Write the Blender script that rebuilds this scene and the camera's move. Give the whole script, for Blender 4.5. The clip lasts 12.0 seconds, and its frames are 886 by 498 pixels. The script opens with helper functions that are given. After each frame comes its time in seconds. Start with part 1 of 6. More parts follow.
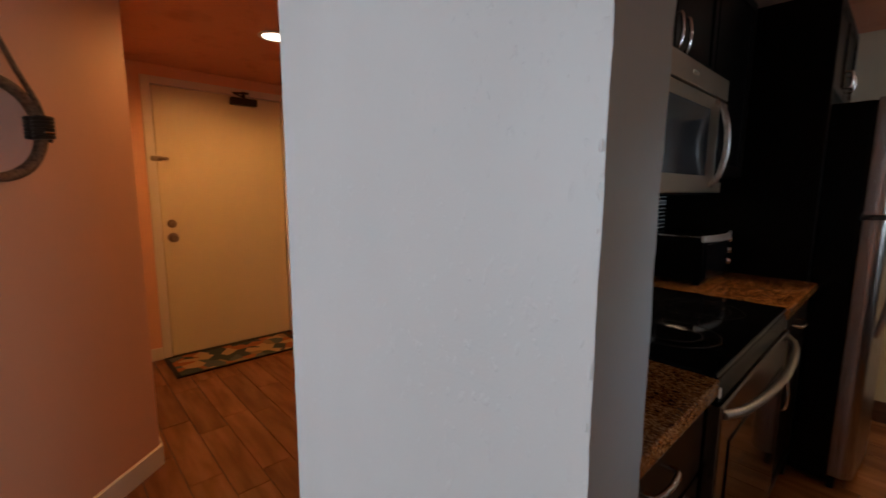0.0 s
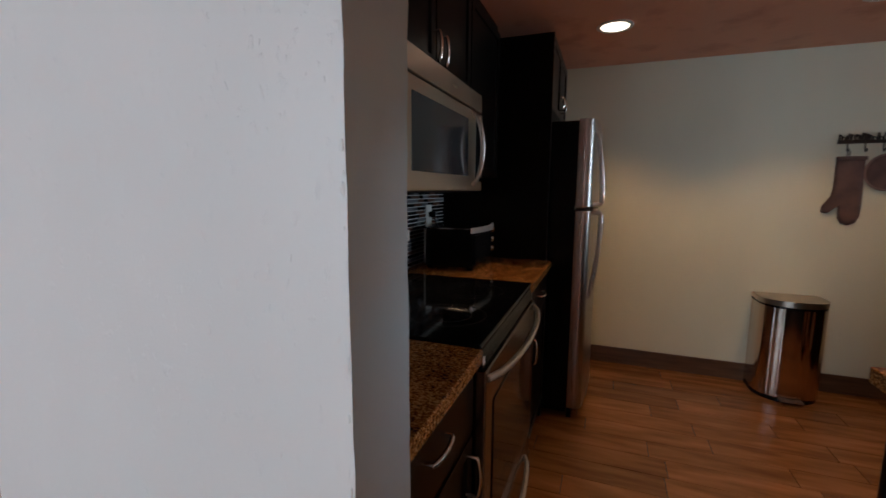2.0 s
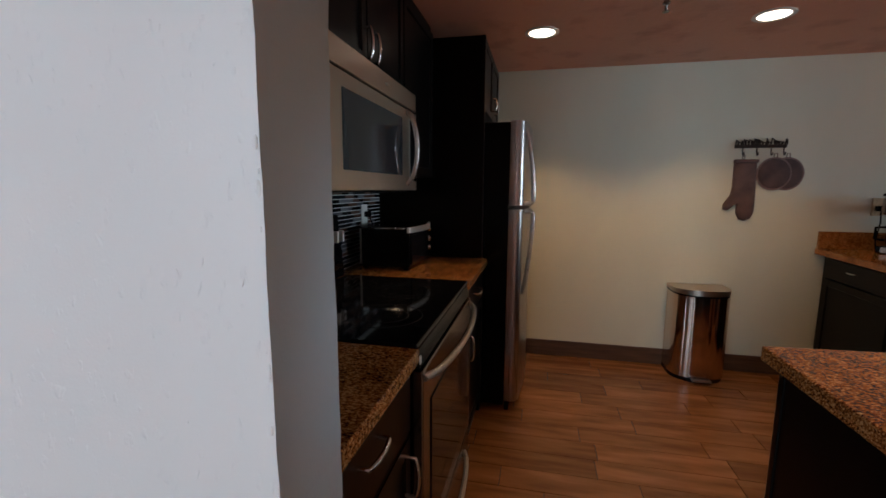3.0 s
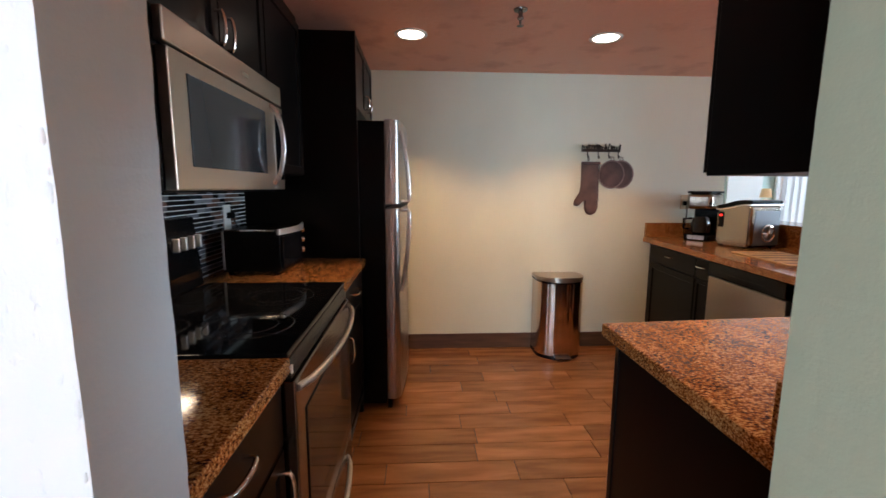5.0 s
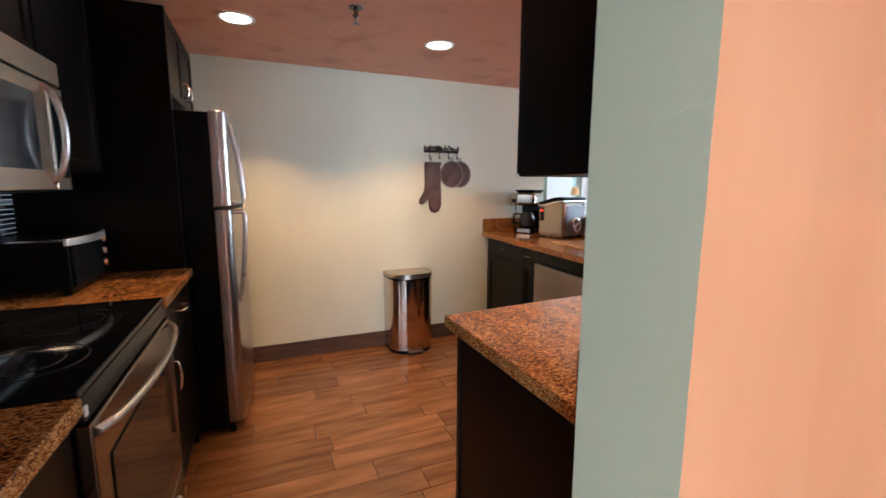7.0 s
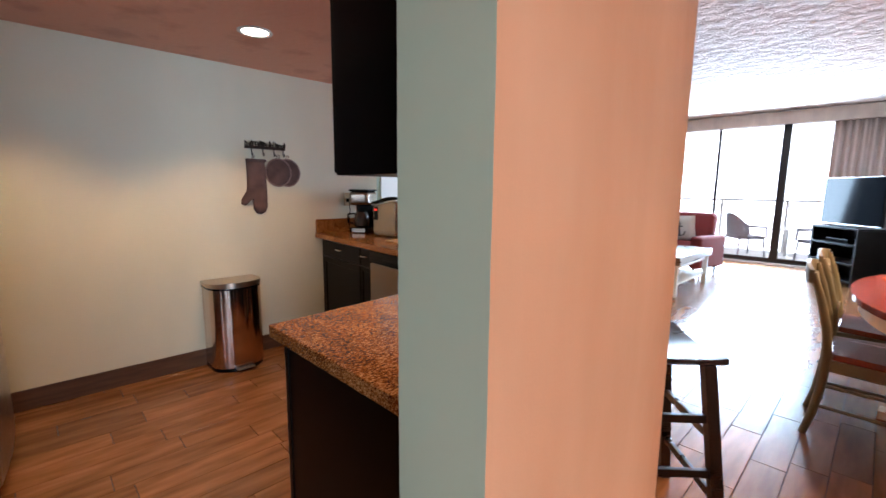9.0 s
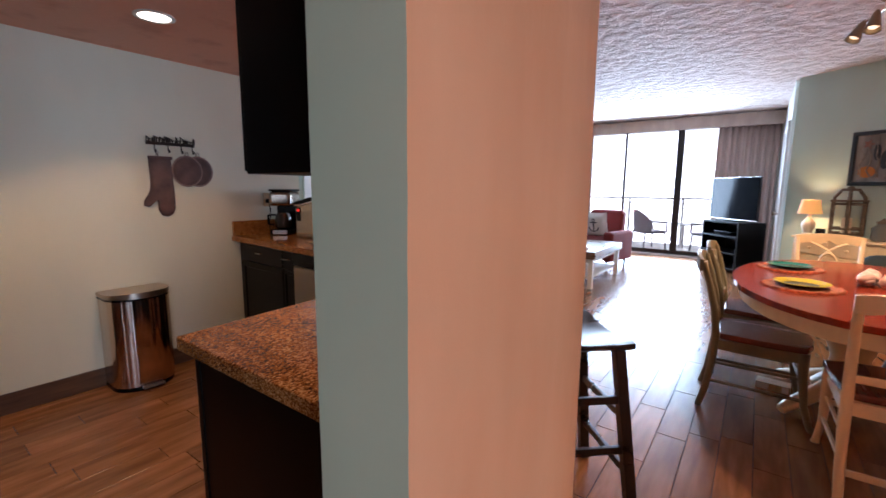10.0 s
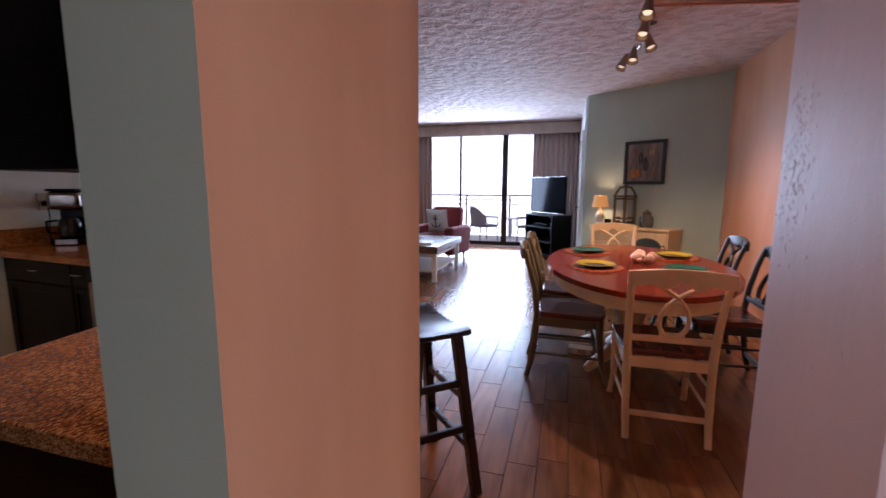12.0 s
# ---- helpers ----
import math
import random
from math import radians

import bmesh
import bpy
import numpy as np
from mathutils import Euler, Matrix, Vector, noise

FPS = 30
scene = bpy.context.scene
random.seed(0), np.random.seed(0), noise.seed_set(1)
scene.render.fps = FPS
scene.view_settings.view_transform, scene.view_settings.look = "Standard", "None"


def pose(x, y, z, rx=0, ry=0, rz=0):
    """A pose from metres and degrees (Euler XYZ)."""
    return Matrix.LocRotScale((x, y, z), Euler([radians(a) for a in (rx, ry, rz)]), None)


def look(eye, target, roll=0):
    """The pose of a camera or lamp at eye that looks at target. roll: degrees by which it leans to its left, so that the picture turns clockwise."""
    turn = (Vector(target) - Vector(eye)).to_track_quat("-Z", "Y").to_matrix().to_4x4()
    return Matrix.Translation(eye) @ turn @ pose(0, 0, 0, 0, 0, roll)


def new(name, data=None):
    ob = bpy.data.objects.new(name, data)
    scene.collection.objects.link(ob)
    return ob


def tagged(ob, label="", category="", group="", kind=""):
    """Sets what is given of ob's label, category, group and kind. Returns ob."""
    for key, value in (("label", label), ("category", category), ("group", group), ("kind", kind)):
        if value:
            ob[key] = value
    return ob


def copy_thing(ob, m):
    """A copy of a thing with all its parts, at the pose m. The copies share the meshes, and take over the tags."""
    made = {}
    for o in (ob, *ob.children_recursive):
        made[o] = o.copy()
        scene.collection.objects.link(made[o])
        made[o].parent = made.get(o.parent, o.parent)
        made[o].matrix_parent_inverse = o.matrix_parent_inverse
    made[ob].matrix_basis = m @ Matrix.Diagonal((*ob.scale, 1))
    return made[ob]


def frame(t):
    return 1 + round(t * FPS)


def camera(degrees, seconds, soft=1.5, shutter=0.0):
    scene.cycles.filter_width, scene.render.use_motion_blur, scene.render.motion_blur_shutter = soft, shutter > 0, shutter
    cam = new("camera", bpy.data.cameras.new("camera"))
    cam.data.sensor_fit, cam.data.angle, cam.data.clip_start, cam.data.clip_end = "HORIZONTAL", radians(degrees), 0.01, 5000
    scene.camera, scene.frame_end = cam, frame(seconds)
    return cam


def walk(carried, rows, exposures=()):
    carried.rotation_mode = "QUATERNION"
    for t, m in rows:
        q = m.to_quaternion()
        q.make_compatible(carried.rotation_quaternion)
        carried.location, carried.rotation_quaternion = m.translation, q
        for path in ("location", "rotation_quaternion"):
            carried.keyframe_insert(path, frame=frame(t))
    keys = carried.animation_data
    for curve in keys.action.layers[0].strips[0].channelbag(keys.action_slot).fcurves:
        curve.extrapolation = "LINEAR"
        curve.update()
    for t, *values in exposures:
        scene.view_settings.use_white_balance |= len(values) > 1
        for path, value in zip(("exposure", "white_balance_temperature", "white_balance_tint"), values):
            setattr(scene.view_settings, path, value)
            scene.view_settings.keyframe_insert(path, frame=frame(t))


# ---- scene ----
cam = camera(92.1, 12.0, shutter=0.4)
PATH = [
    (0, (0.123, 0.124, 1.299), (1.472, 1.575, 1.022), 0.37),
    (0.5, (0.132, 0.114, 1.299), (1.664, 1.370, 1.023), 0.27),
    (1, (0.137, 0.104, 1.299), (1.797, 1.185, 1.021), 0.28),
    (1.5, (0.142, 0.094, 1.299), (1.914, 0.980, 1.022), 0.31),
    (2, (0.147, 0.086, 1.299), (1.999, 0.786, 1.021), 0.32),
    (2.5, (0.152, 0.080, 1.300), (2.058, 0.617, 1.020), 0.40),
    (3, (0.154, 0.075, 1.299), (2.087, 0.504, 1.020), 0.33),
    (5, (0.157, 0.047, 1.303), (2.133, -0.064, 1.018), 0.30),
    (5.5, (0.158, 0.040, 1.302), (2.121, -0.218, 1.018), 0.24),
    (6, (0.160, 0.030, 1.304), (2.092, -0.401, 1.018), 0.25),
    (6.5, (0.160, 0.022, 1.302), (2.050, -0.567, 1.017), 0.17),
    (7, (0.159, 0.014, 1.304), (1.984, -0.754, 1.018), 0.19),
    (9, (0.146, -0.022, 1.303), (1.565, -1.402, 1.021), 0.52),
    (9.5, (0.142, -0.029, 1.302), (1.441, -1.523, 1.021), 0.42),
    (10, (0.135, -0.034, 1.302), (1.308, -1.629, 1.021), 0.39),
    (10.5, (0.129, -0.041, 1.303), (1.168, -1.726, 1.022), 0.33),
    (11, (0.122, -0.045, 1.303), (1.034, -1.803, 1.022), 0.27),
    (11.5, (0.115, -0.051, 1.303), (0.855, -1.887, 1.020), 0.27),
    (12, (0.106, -0.052, 1.304), (0.656, -1.954, 1.019), 0.24),
]
EXPOSURES = [(0, -1.95, 6600, 14), (1.5, -1.8, 6600, 14), (2.5, -1.62, 6450, 14), (3.2, -1.45, 6400, 14), (5.0, -0.4, 6300, 14), (6.0, -0.1, 6250, 14), (7.0, -0.15, 6200, 14), (9.0, -0.58, 6150, 17), (10.0, -1.15, 6050, 23), (12, -1.9, 6000, 33)]
walk(cam, [(t, look(eye, target, roll)) for t, eye, target, roll in PATH], EXPOSURES)

# ---- world and large lights ----
world = bpy.data.worlds.new("sky")
scene.world = world
world.use_nodes = True
wn = world.node_tree.nodes
sky = wn.new("ShaderNodeTexSky")
sky.sky_type, sky.sun_disc = "NISHITA", False
sky.sun_elevation, sky.sun_rotation = radians(48), radians(200)
world.node_tree.links.new(sky.outputs[0], wn["Background"].inputs[0])
wn["Background"].inputs[1].default_value = 0.12


def lamp(name, kind, m, energy, colour, **more):
    data = bpy.data.lights.new(name, kind)
    data.energy, data.color = energy, colour
    if kind == "AREA":
        data.shape = "RECTANGLE"
        data.size, data.size_y = more["size"]
    elif kind == "SPOT":
        data.spot_size, data.spot_blend = radians(more["cone"]), more["blend"]
        data.shadow_soft_size = more["radius"]
    elif kind == "POINT":
        data.shadow_soft_size = more["radius"]
    elif kind == "SUN":
        data.angle = radians(more["angle"])
    ob = new(name, data)
    ob.matrix_world = m
    return ob


KITCHEN_WATTS, HALL_WATTS, HAZE = 98, 225, 10.0
WARM, DEEP_WARM, DAY = (1.0, 0.68, 0.38), (1.0, 0.44, 0.12), (0.58, 0.82, 1.0)
lamp("sun", "SUN", look((4, -30, 30), (2, 0, 0)), 2.5, (1.0, 0.95, 0.88), angle=0.5)
# sky's light through the balcony doors and through the window behind the camera
lamp("balcony_daylight", "AREA", look((2.0, -9.15, 1.25), (1.6, -2.5, 0.2)), 720, DAY, size=(2.2, 2.3))
lamp("side_window_daylight", "AREA", look((-3.3, 1.25, 1.45), (0, 0.3, 1.2)), 232, DAY, size=(1.7, 1.3))

# ---- materials ----


def mat(name, colour, rough=0.5, metal=0.0, spec=None):
    m = bpy.data.materials.new(name)
    m.use_nodes = True
    b = m.node_tree.nodes["Principled BSDF"]
    b.inputs["Base Color"].default_value = (*colour, 1)
    b.inputs["Roughness"].default_value = rough
    b.inputs["Metallic"].default_value = metal
    if spec is not None:
        b.inputs["Specular IOR Level"].default_value = spec
    return m


def nodes(m):
    t = m.node_tree
    return t.nodes, t.links, t.nodes["Principled BSDF"]


def add_noise(m, scale, stretch=(1, 1, 1), detail=4.0, space="Object"):
    n, l, b = nodes(m)
    co, mp, nz = n.new("ShaderNodeTexCoord"), n.new("ShaderNodeMapping"), n.new("ShaderNodeTexNoise")
    mp.inputs["Scale"].default_value = stretch
    nz.inputs["Scale"].default_value, nz.inputs["Detail"].default_value = scale, detail
    l.new(co.outputs[space], mp.inputs["Vector"])
    l.new(mp.outputs[0], nz.inputs["Vector"])
    return nz


def ramp(m, source, stops, mode="LINEAR"):
    n, l, b = nodes(m)
    r = n.new("ShaderNodeValToRGB")
    r.color_ramp.interpolation = mode
    while len(r.color_ramp.elements) < len(stops):
        r.color_ramp.elements.new(0.5)
    for e, (at, c) in zip(r.color_ramp.elements, stops):
        e.position, e.color = at, (*c, 1) if len(c) == 3 else c
    l.new(source, r.inputs[0])
    return r


def vary(m, source, low, high, a=0.3, c=0.7):
    """Base colour between two tints, by a texture."""
    n, l, b = nodes(m)
    r = ramp(m, source, [(a, low), (c, high)])
    l.new(r.outputs[0], b.inputs["Base Color"])
    return r


def bump(m, source, strength, distance, below=None):
    n, l, b = nodes(m)
    k = n.new("ShaderNodeBump")
    k.inputs["Strength"].default_value, k.inputs["Distance"].default_value = strength, distance
    l.new(source, k.inputs["Height"])
    if below is not None:
        l.new(below.outputs[0], k.inputs["Normal"])
    l.new(k.outputs[0], b.inputs["Normal"])
    return k


def rough_by(m, source, low, high):
    n, l, b = nodes(m)
    r = n.new("ShaderNodeMapRange")
    r.inputs["To Min"].default_value, r.inputs["To Max"].default_value = low, high
    l.new(source, r.inputs[0])
    l.new(r.outputs[0], b.inputs["Roughness"])


def wall_paint(name, colour, rough=0.55, lump=0.35):
    """Rolled paint over plaster: faint blotches, fine orange peel, soft trowel lumps."""
    m = mat(name, colour, rough)
    big = add_noise(m, 1.6, (1, 1, 0.5), 3)
    lo, hi = [c * 0.93 for c in colour], [min(1, c * 1.05) for c in colour]
    vary(m, big.outputs[0], lo, hi)
    fine = add_noise(m, 260, (1, 1, 1), 2)
    k = bump(m, fine.outputs[0], 0.12, 0.002)
    mid = add_noise(m, 26, (1, 1, 0.45), 5)
    bump(m, mid.outputs[0], lump, 0.004, k)
    return m


M_WHITE_PLASTER = wall_paint("white_plaster", (0.765, 0.805, 0.78), 0.45, 0.3)


def scarred(m, strength):
    """Sparse upright scars and dried runs under the paint."""
    n, l, b = nodes(m)
    a = add_noise(m, 80, (1, 1, 0.55), 8)
    r = ramp(m, a.outputs[0], [(0.62, (0, 0, 0)), (0.72, (1, 1, 1))])
    old = b.inputs["Normal"].links[0].from_node
    bump(m, r.outputs[0], strength, 0.004, old)


scarred(M_WHITE_PLASTER, 0.34)
M_GREY_SIDE = wall_paint("grey_side", (0.50, 0.58, 0.62), 0.4, 0.2)
M_SAGE = wall_paint("sage_paint", (0.525, 0.615, 0.445), 0.45, 0.25)
M_KITCHEN = wall_paint("pale_sage_paint", (0.67, 0.665, 0.53), 0.5, 0.12)
M_SALMON = wall_paint("salmon_paint", (0.66, 0.315, 0.155), 0.42, 0.3)
vary(M_SALMON, add_noise(M_SALMON, 2.2, (1, 1.4, 0.35), 4).outputs[0], (0.61, 0.275, 0.128), (0.70, 0.355, 0.185), 0.34, 0.66)
M_PEACH = wall_paint("peach_paint", (0.77, 0.44, 0.29), 0.5, 0.2)
# Same peach paint, paled: daylight on the wall end put into its colour.
M_PEACH_ROUGH_DAYLIT = wall_paint("peach_plaster_daylit", (0.84, 0.66, 0.60), 0.45, 0.3)
scarred(M_PEACH_ROUGH_DAYLIT, 0.08)
M_TEAL = wall_paint("teal_paint", (0.48, 0.62, 0.57), 0.5, 0.12)
M_WHITE = wall_paint("white_paint", (0.78, 0.78, 0.76), 0.4, 0.05)
M_CORAL = wall_paint("coral_ceiling_paint", (0.66, 0.31, 0.20), 0.55, 0.7)
nz = add_noise(M_CORAL, 5, (1, 1, 1), 8)
vary(M_CORAL, nz.outputs[0], (0.55, 0.245, 0.155), (0.68, 0.33, 0.215), 0.30, 0.46)
# The door is white; the hall lamp's yellow is put into its paint.
M_YELLOWED_DOOR = wall_paint("lamp_yellowed_door_paint", (0.76, 0.68, 0.48), 0.3, 0.03)


def popcorn():
    """Stomped plaster: blunt brush strokes at two sizes."""
    m = mat("stomped_ceiling", (0.74, 0.66, 0.63), 0.75)
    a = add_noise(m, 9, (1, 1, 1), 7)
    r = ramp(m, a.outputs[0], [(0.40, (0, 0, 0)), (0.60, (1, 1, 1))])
    k = bump(m, r.outputs[0], 0.7, 0.04)
    c = add_noise(m, 34, (1, 1, 1), 4)
    bump(m, c.outputs[0], 0.7, 0.02, k)
    # Pit shading put into the base colour: hollows darker than the raised strokes.
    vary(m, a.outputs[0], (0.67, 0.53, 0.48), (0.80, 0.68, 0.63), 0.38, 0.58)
    return m


M_POPCORN = popcorn()


def plank_material():
    """Wood-look tile: streaks along the plank, every plank its own tone."""
    m = mat("wood_look_tile", (0.2, 0.12, 0.07), 0.3)
    n, l, b = nodes(m)
    info = n.new("ShaderNodeObjectInfo")
    geo = n.new("ShaderNodeNewGeometry")
    pick = n.new("ShaderNodeMath")
    pick.operation = "ADD"
    l.new(info.outputs["Random"], pick.inputs[0])
    l.new(geo.outputs["Random Per Island"], pick.inputs[1])
    frac = n.new("ShaderNodeMath")
    frac.operation = "FRACT"
    l.new(pick.outputs[0], frac.inputs[0])
    co, mp, nz = n.new("ShaderNodeTexCoord"), n.new("ShaderNodeMapping"), n.new("ShaderNodeTexNoise")
    mp.inputs["Scale"].default_value = (17, 2.6, 1)
    shift = n.new("ShaderNodeCombineXYZ")
    k = n.new("ShaderNodeMath")
    k.operation = "MULTIPLY"
    k.inputs[1].default_value = 40
    l.new(frac.outputs[0], k.inputs[0])
    l.new(k.outputs[0], shift.inputs[0])
    l.new(k.outputs[0], shift.inputs[1])
    l.new(shift.outputs[0], mp.inputs["Location"])
    l.new(geo.outputs["Position"], mp.inputs["Vector"])
    l.new(mp.outputs[0], nz.inputs["Vector"])
    nz.inputs["Scale"].default_value, nz.inputs["Detail"].default_value, nz.inputs["Distortion"].default_value = 1.0, 4, 0.25
    grain = ramp(m, nz.outputs[0], [(0.22, (0.112, 0.043, 0.015)), (0.42, (0.168, 0.068, 0.024)), (0.56, (0.215, 0.090, 0.033)), (0.76, (0.275, 0.124, 0.048))])
    tone = n.new("ShaderNodeHueSaturation")
    val = n.new("ShaderNodeMapRange")
    val.inputs["To Min"].default_value, val.inputs["To Max"].default_value = 0.78, 1.18
    l.new(frac.outputs[0], val.inputs[0])
    l.new(val.outputs[0], tone.inputs["Value"])
    l.new(grain.outputs[0], tone.inputs["Color"])
    l.new(tone.outputs[0], b.inputs["Base Color"])
    # worn, mottled patches over the grain
    worn = n.new("ShaderNodeTexNoise")
    worn.inputs["Scale"].default_value, worn.inputs["Detail"].default_value = 1.0, 4
    along = n.new("ShaderNodeMapping")
    along.inputs["Scale"].default_value = (12, 4, 1)
    l.new(geo.outputs["Position"], along.inputs["Vector"])
    l.new(along.outputs[0], worn.inputs["Vector"])
    patch = ramp(m, worn.outputs[0], [(0.30, (0.80, 0.79, 0.78)), (0.50, (1, 1, 1)), (0.70, (1.12, 1.12, 1.12))])
    blend = n.new("ShaderNodeMix")
    blend.data_type, blend.blend_type = "RGBA", "MULTIPLY"
    blend.inputs["Factor"].default_value = 0.2
    l.new(tone.outputs[0], blend.inputs["A"])
    l.new(patch.outputs[0], blend.inputs["B"])
    l.new(blend.outputs["Result"], b.inputs["Base Color"])
    rough_by(m, worn.outputs[0], 0.24, 0.28)
    bump(m, nz.outputs[0], 0.06, 0.001)
    return m


M_PLANK = plank_material()
M_GROUT = mat("grout", (0.035, 0.024, 0.017), 0.8)


def granite():
    """Polished granite: fine mixed grains, longer drifting bands, a few black flecks."""
    m = mat("granite", (0.25, 0.11, 0.05), 0.10, 0.0, 0.32)
    n, l, b = nodes(m)
    co, v = n.new("ShaderNodeTexCoord"), n.new("ShaderNodeTexVoronoi")
    v.inputs["Scale"].default_value = 330
    l.new(co.outputs["Object"], v.inputs["Vector"])
    grain = add_noise(m, 240, (1, 0.5, 1), 8)
    band = add_noise(m, 16, (0.45, 1.3, 1), 6)
    sum1, sum2 = n.new("ShaderNodeMath"), n.new("ShaderNodeMath")
    sum1.operation = sum2.operation = "MULTIPLY_ADD"
    sum1.inputs[1].default_value, sum2.inputs[1].default_value = 0.26, 0.30
    l.new(v.outputs["Color"], sum1.inputs[0])
    l.new(grain.outputs[0], sum1.inputs[2])
    l.new(band.outputs[0], sum2.inputs[0])
    l.new(sum1.outputs[0], sum2.inputs[2])
    r = ramp(m, sum2.outputs[0], [(0.55, (0.012, 0.005, 0.004)), (0.65, (0.09, 0.022, 0.008)), (0.73, (0.22, 0.072, 0.016)), (0.83, (0.34, 0.130, 0.030)), (0.93, (0.54, 0.29, 0.11))])
    l.new(r.outputs[0], b.inputs["Base Color"])
    return m


M_GRANITE = granite()
M_CABINET = mat("espresso_cabinet", (0.004, 0.0027, 0.0023), 0.3, 0.0, 0.12)
M_STEEL = mat("brushed_steel", (0.54, 0.445, 0.36), 0.28, 1.0)
M_BLACK = mat("black_plastic", (0.0035, 0.0035, 0.004), 0.24, 0.0, 0.14)
M_GLASS_BLACK = mat("black_glass", (0.006, 0.006, 0.007), 0.05)
M_CHROME = mat("chrome", (0.85, 0.83, 0.8), 0.12, 1.0)
M_DARK_METAL = mat("dark_metal", (0.03, 0.025, 0.022), 0.4, 0.6)
M_BASE_WOOD = mat("brown_baseboard", (0.085, 0.04, 0.02), 0.4)

# ---- building helpers ----


def box(bm, x0, x1, y0, y1, z0, z1, bevel=0.0, seg=2):
    vs = [bm.verts.new((x, y, z)) for x in (x0, x1) for y in (y0, y1) for z in (z0, z1)]
    fs = [bm.faces.new([vs[i] for i in q]) for q in ((0, 1, 3, 2), (4, 6, 7, 5), (0, 4, 5, 1), (2, 3, 7, 6), (0, 2, 6, 4), (1, 5, 7, 3))]
    if bevel:
        es = list({e for f in fs for e in f.edges})
        bmesh.ops.bevel(bm, geom=es, offset=bevel, segments=seg, affect="EDGES", profile=0.5)
    return bm


def prism(bm, outline, z0, z1, bevel=0.0):
    """An upright prism over a plan outline, anticlockwise."""
    lo = [bm.verts.new((x, y, z0)) for x, y in outline]
    hi = [bm.verts.new((x, y, z1)) for x, y in outline]
    fs = [bm.faces.new(lo[::-1]), bm.faces.new(hi)]
    n = len(outline)
    fs += [bm.faces.new((lo[i], lo[(i + 1) % n], hi[(i + 1) % n], hi[i])) for i in range(n)]
    if bevel:
        es = list({e for f in fs for e in f.edges})
        bmesh.ops.bevel(bm, geom=es, offset=bevel, segments=2, affect="EDGES", profile=0.5)
    return bm


def lathe(bm, profile, seg=24, m=None, caps=True):
    """A turned body from (radius, height) pairs, round z."""
    rings = []
    for r, z in profile:
        rings.append([bm.verts.new((r * math.cos(2 * math.pi * k / seg), r * math.sin(2 * math.pi * k / seg), z)) for k in range(seg)])
    for a, b in zip(rings, rings[1:]):
        for k in range(seg):
            bm.faces.new((a[k], a[(k + 1) % seg], b[(k + 1) % seg], b[k]))
    if caps:
        bm.faces.new(rings[0][::-1])
        bm.faces.new(rings[-1])
    if m is not None:
        bmesh.ops.transform(bm, matrix=m, verts=[v for ring in rings for v in ring])
    return bm


def tube(bm, pts, r, seg=8, flat=1.0):
    """A rod along a line of points; r may be one radius or one for each point."""
    pts = [Vector(p) for p in pts]
    rs = r if isinstance(r, (list, tuple)) else [r] * len(pts)
    rings, up = [], None
    for i, p in enumerate(pts):
        d = (pts[min(i + 1, len(pts) - 1)] - pts[max(i - 1, 0)]).normalized()
        if up is None:
            up = Vector((0, 0, 1)) if abs(d.z) < 0.9 else Vector((1, 0, 0))
        side = d.cross(up).normalized()
        up = side.cross(d).normalized()
        rings.append([bm.verts.new(p + rs[i] * (math.cos(a) * side + flat * math.sin(a) * up)) for a in (2 * math.pi * k / seg for k in range(seg))])
    for a, b in zip(rings, rings[1:]):
        for k in range(seg):
            bm.faces.new((a[k], a[(k + 1) % seg], b[(k + 1) % seg], b[k]))
    bm.faces.new(rings[0][::-1])
    bm.faces.new(rings[-1])
    return bm


def obj(name, bm, material, smooth=False):
    bmesh.ops.recalc_face_normals(bm, faces=bm.faces)
    me = bpy.data.meshes.new(name)
    bm.to_mesh(me)
    bm.free()
    if smooth:
        me.polygons.foreach_set("use_smooth", [True] * len(me.polygons))
        me.set_sharp_from_angle(angle=radians(50))
    me.materials.append(material)
    ob = new(name, me)
    if smooth:
        # broad faces stay flat, only the rounded edges turn
        wn_mod = ob.modifiers.new("weighted_normals", "WEIGHTED_NORMAL")
        wn_mod.keep_sharp, wn_mod.weight = True, 90
    return ob


def part(name, bm, material, parent, label="", smooth=True):
    ob = obj(name, bm, material, smooth)
    ob.parent = parent
    if label:
        ob["label"] = label
    return ob


def thing(name, label, category, m=None, group="", kind=""):
    ob = tagged(new(name), label, category, group, kind)
    ob.empty_display_size = 0.1
    if m is not None:
        ob.matrix_basis = m
    return ob


def structure(name, bm, material, label, category, smooth=False):
    return tagged(obj(name, bm, material, smooth), label, category, kind="structure")


B = bmesh.new

# ---- the setting ----
LOW, HIGH = 2.165, 2.64
# rough slab under the planks
structure("floor", box(B(), -3.6, 5.4, -9.6, 4.1, -0.1, -0.006), M_GROUT, "grout bed under wood-look floor tiles", "floor")
structure("ceiling_kitchen", box(B(), -3.6, 3.7, -1.2, 4.1, LOW, LOW + 0.1), M_CORAL, "coral painted plaster ceiling over kitchen and hall", "ceiling")
structure("ceiling_kitchen_south", prism(B(), [(0.68, -1.2), (1.58, -2.52), (3.7, -2.52), (3.7, -1.2)], LOW, LOW + 0.1), M_CORAL, "coral painted plaster ceiling", "ceiling")
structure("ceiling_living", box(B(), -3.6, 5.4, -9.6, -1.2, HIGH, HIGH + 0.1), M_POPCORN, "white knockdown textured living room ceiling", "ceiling")
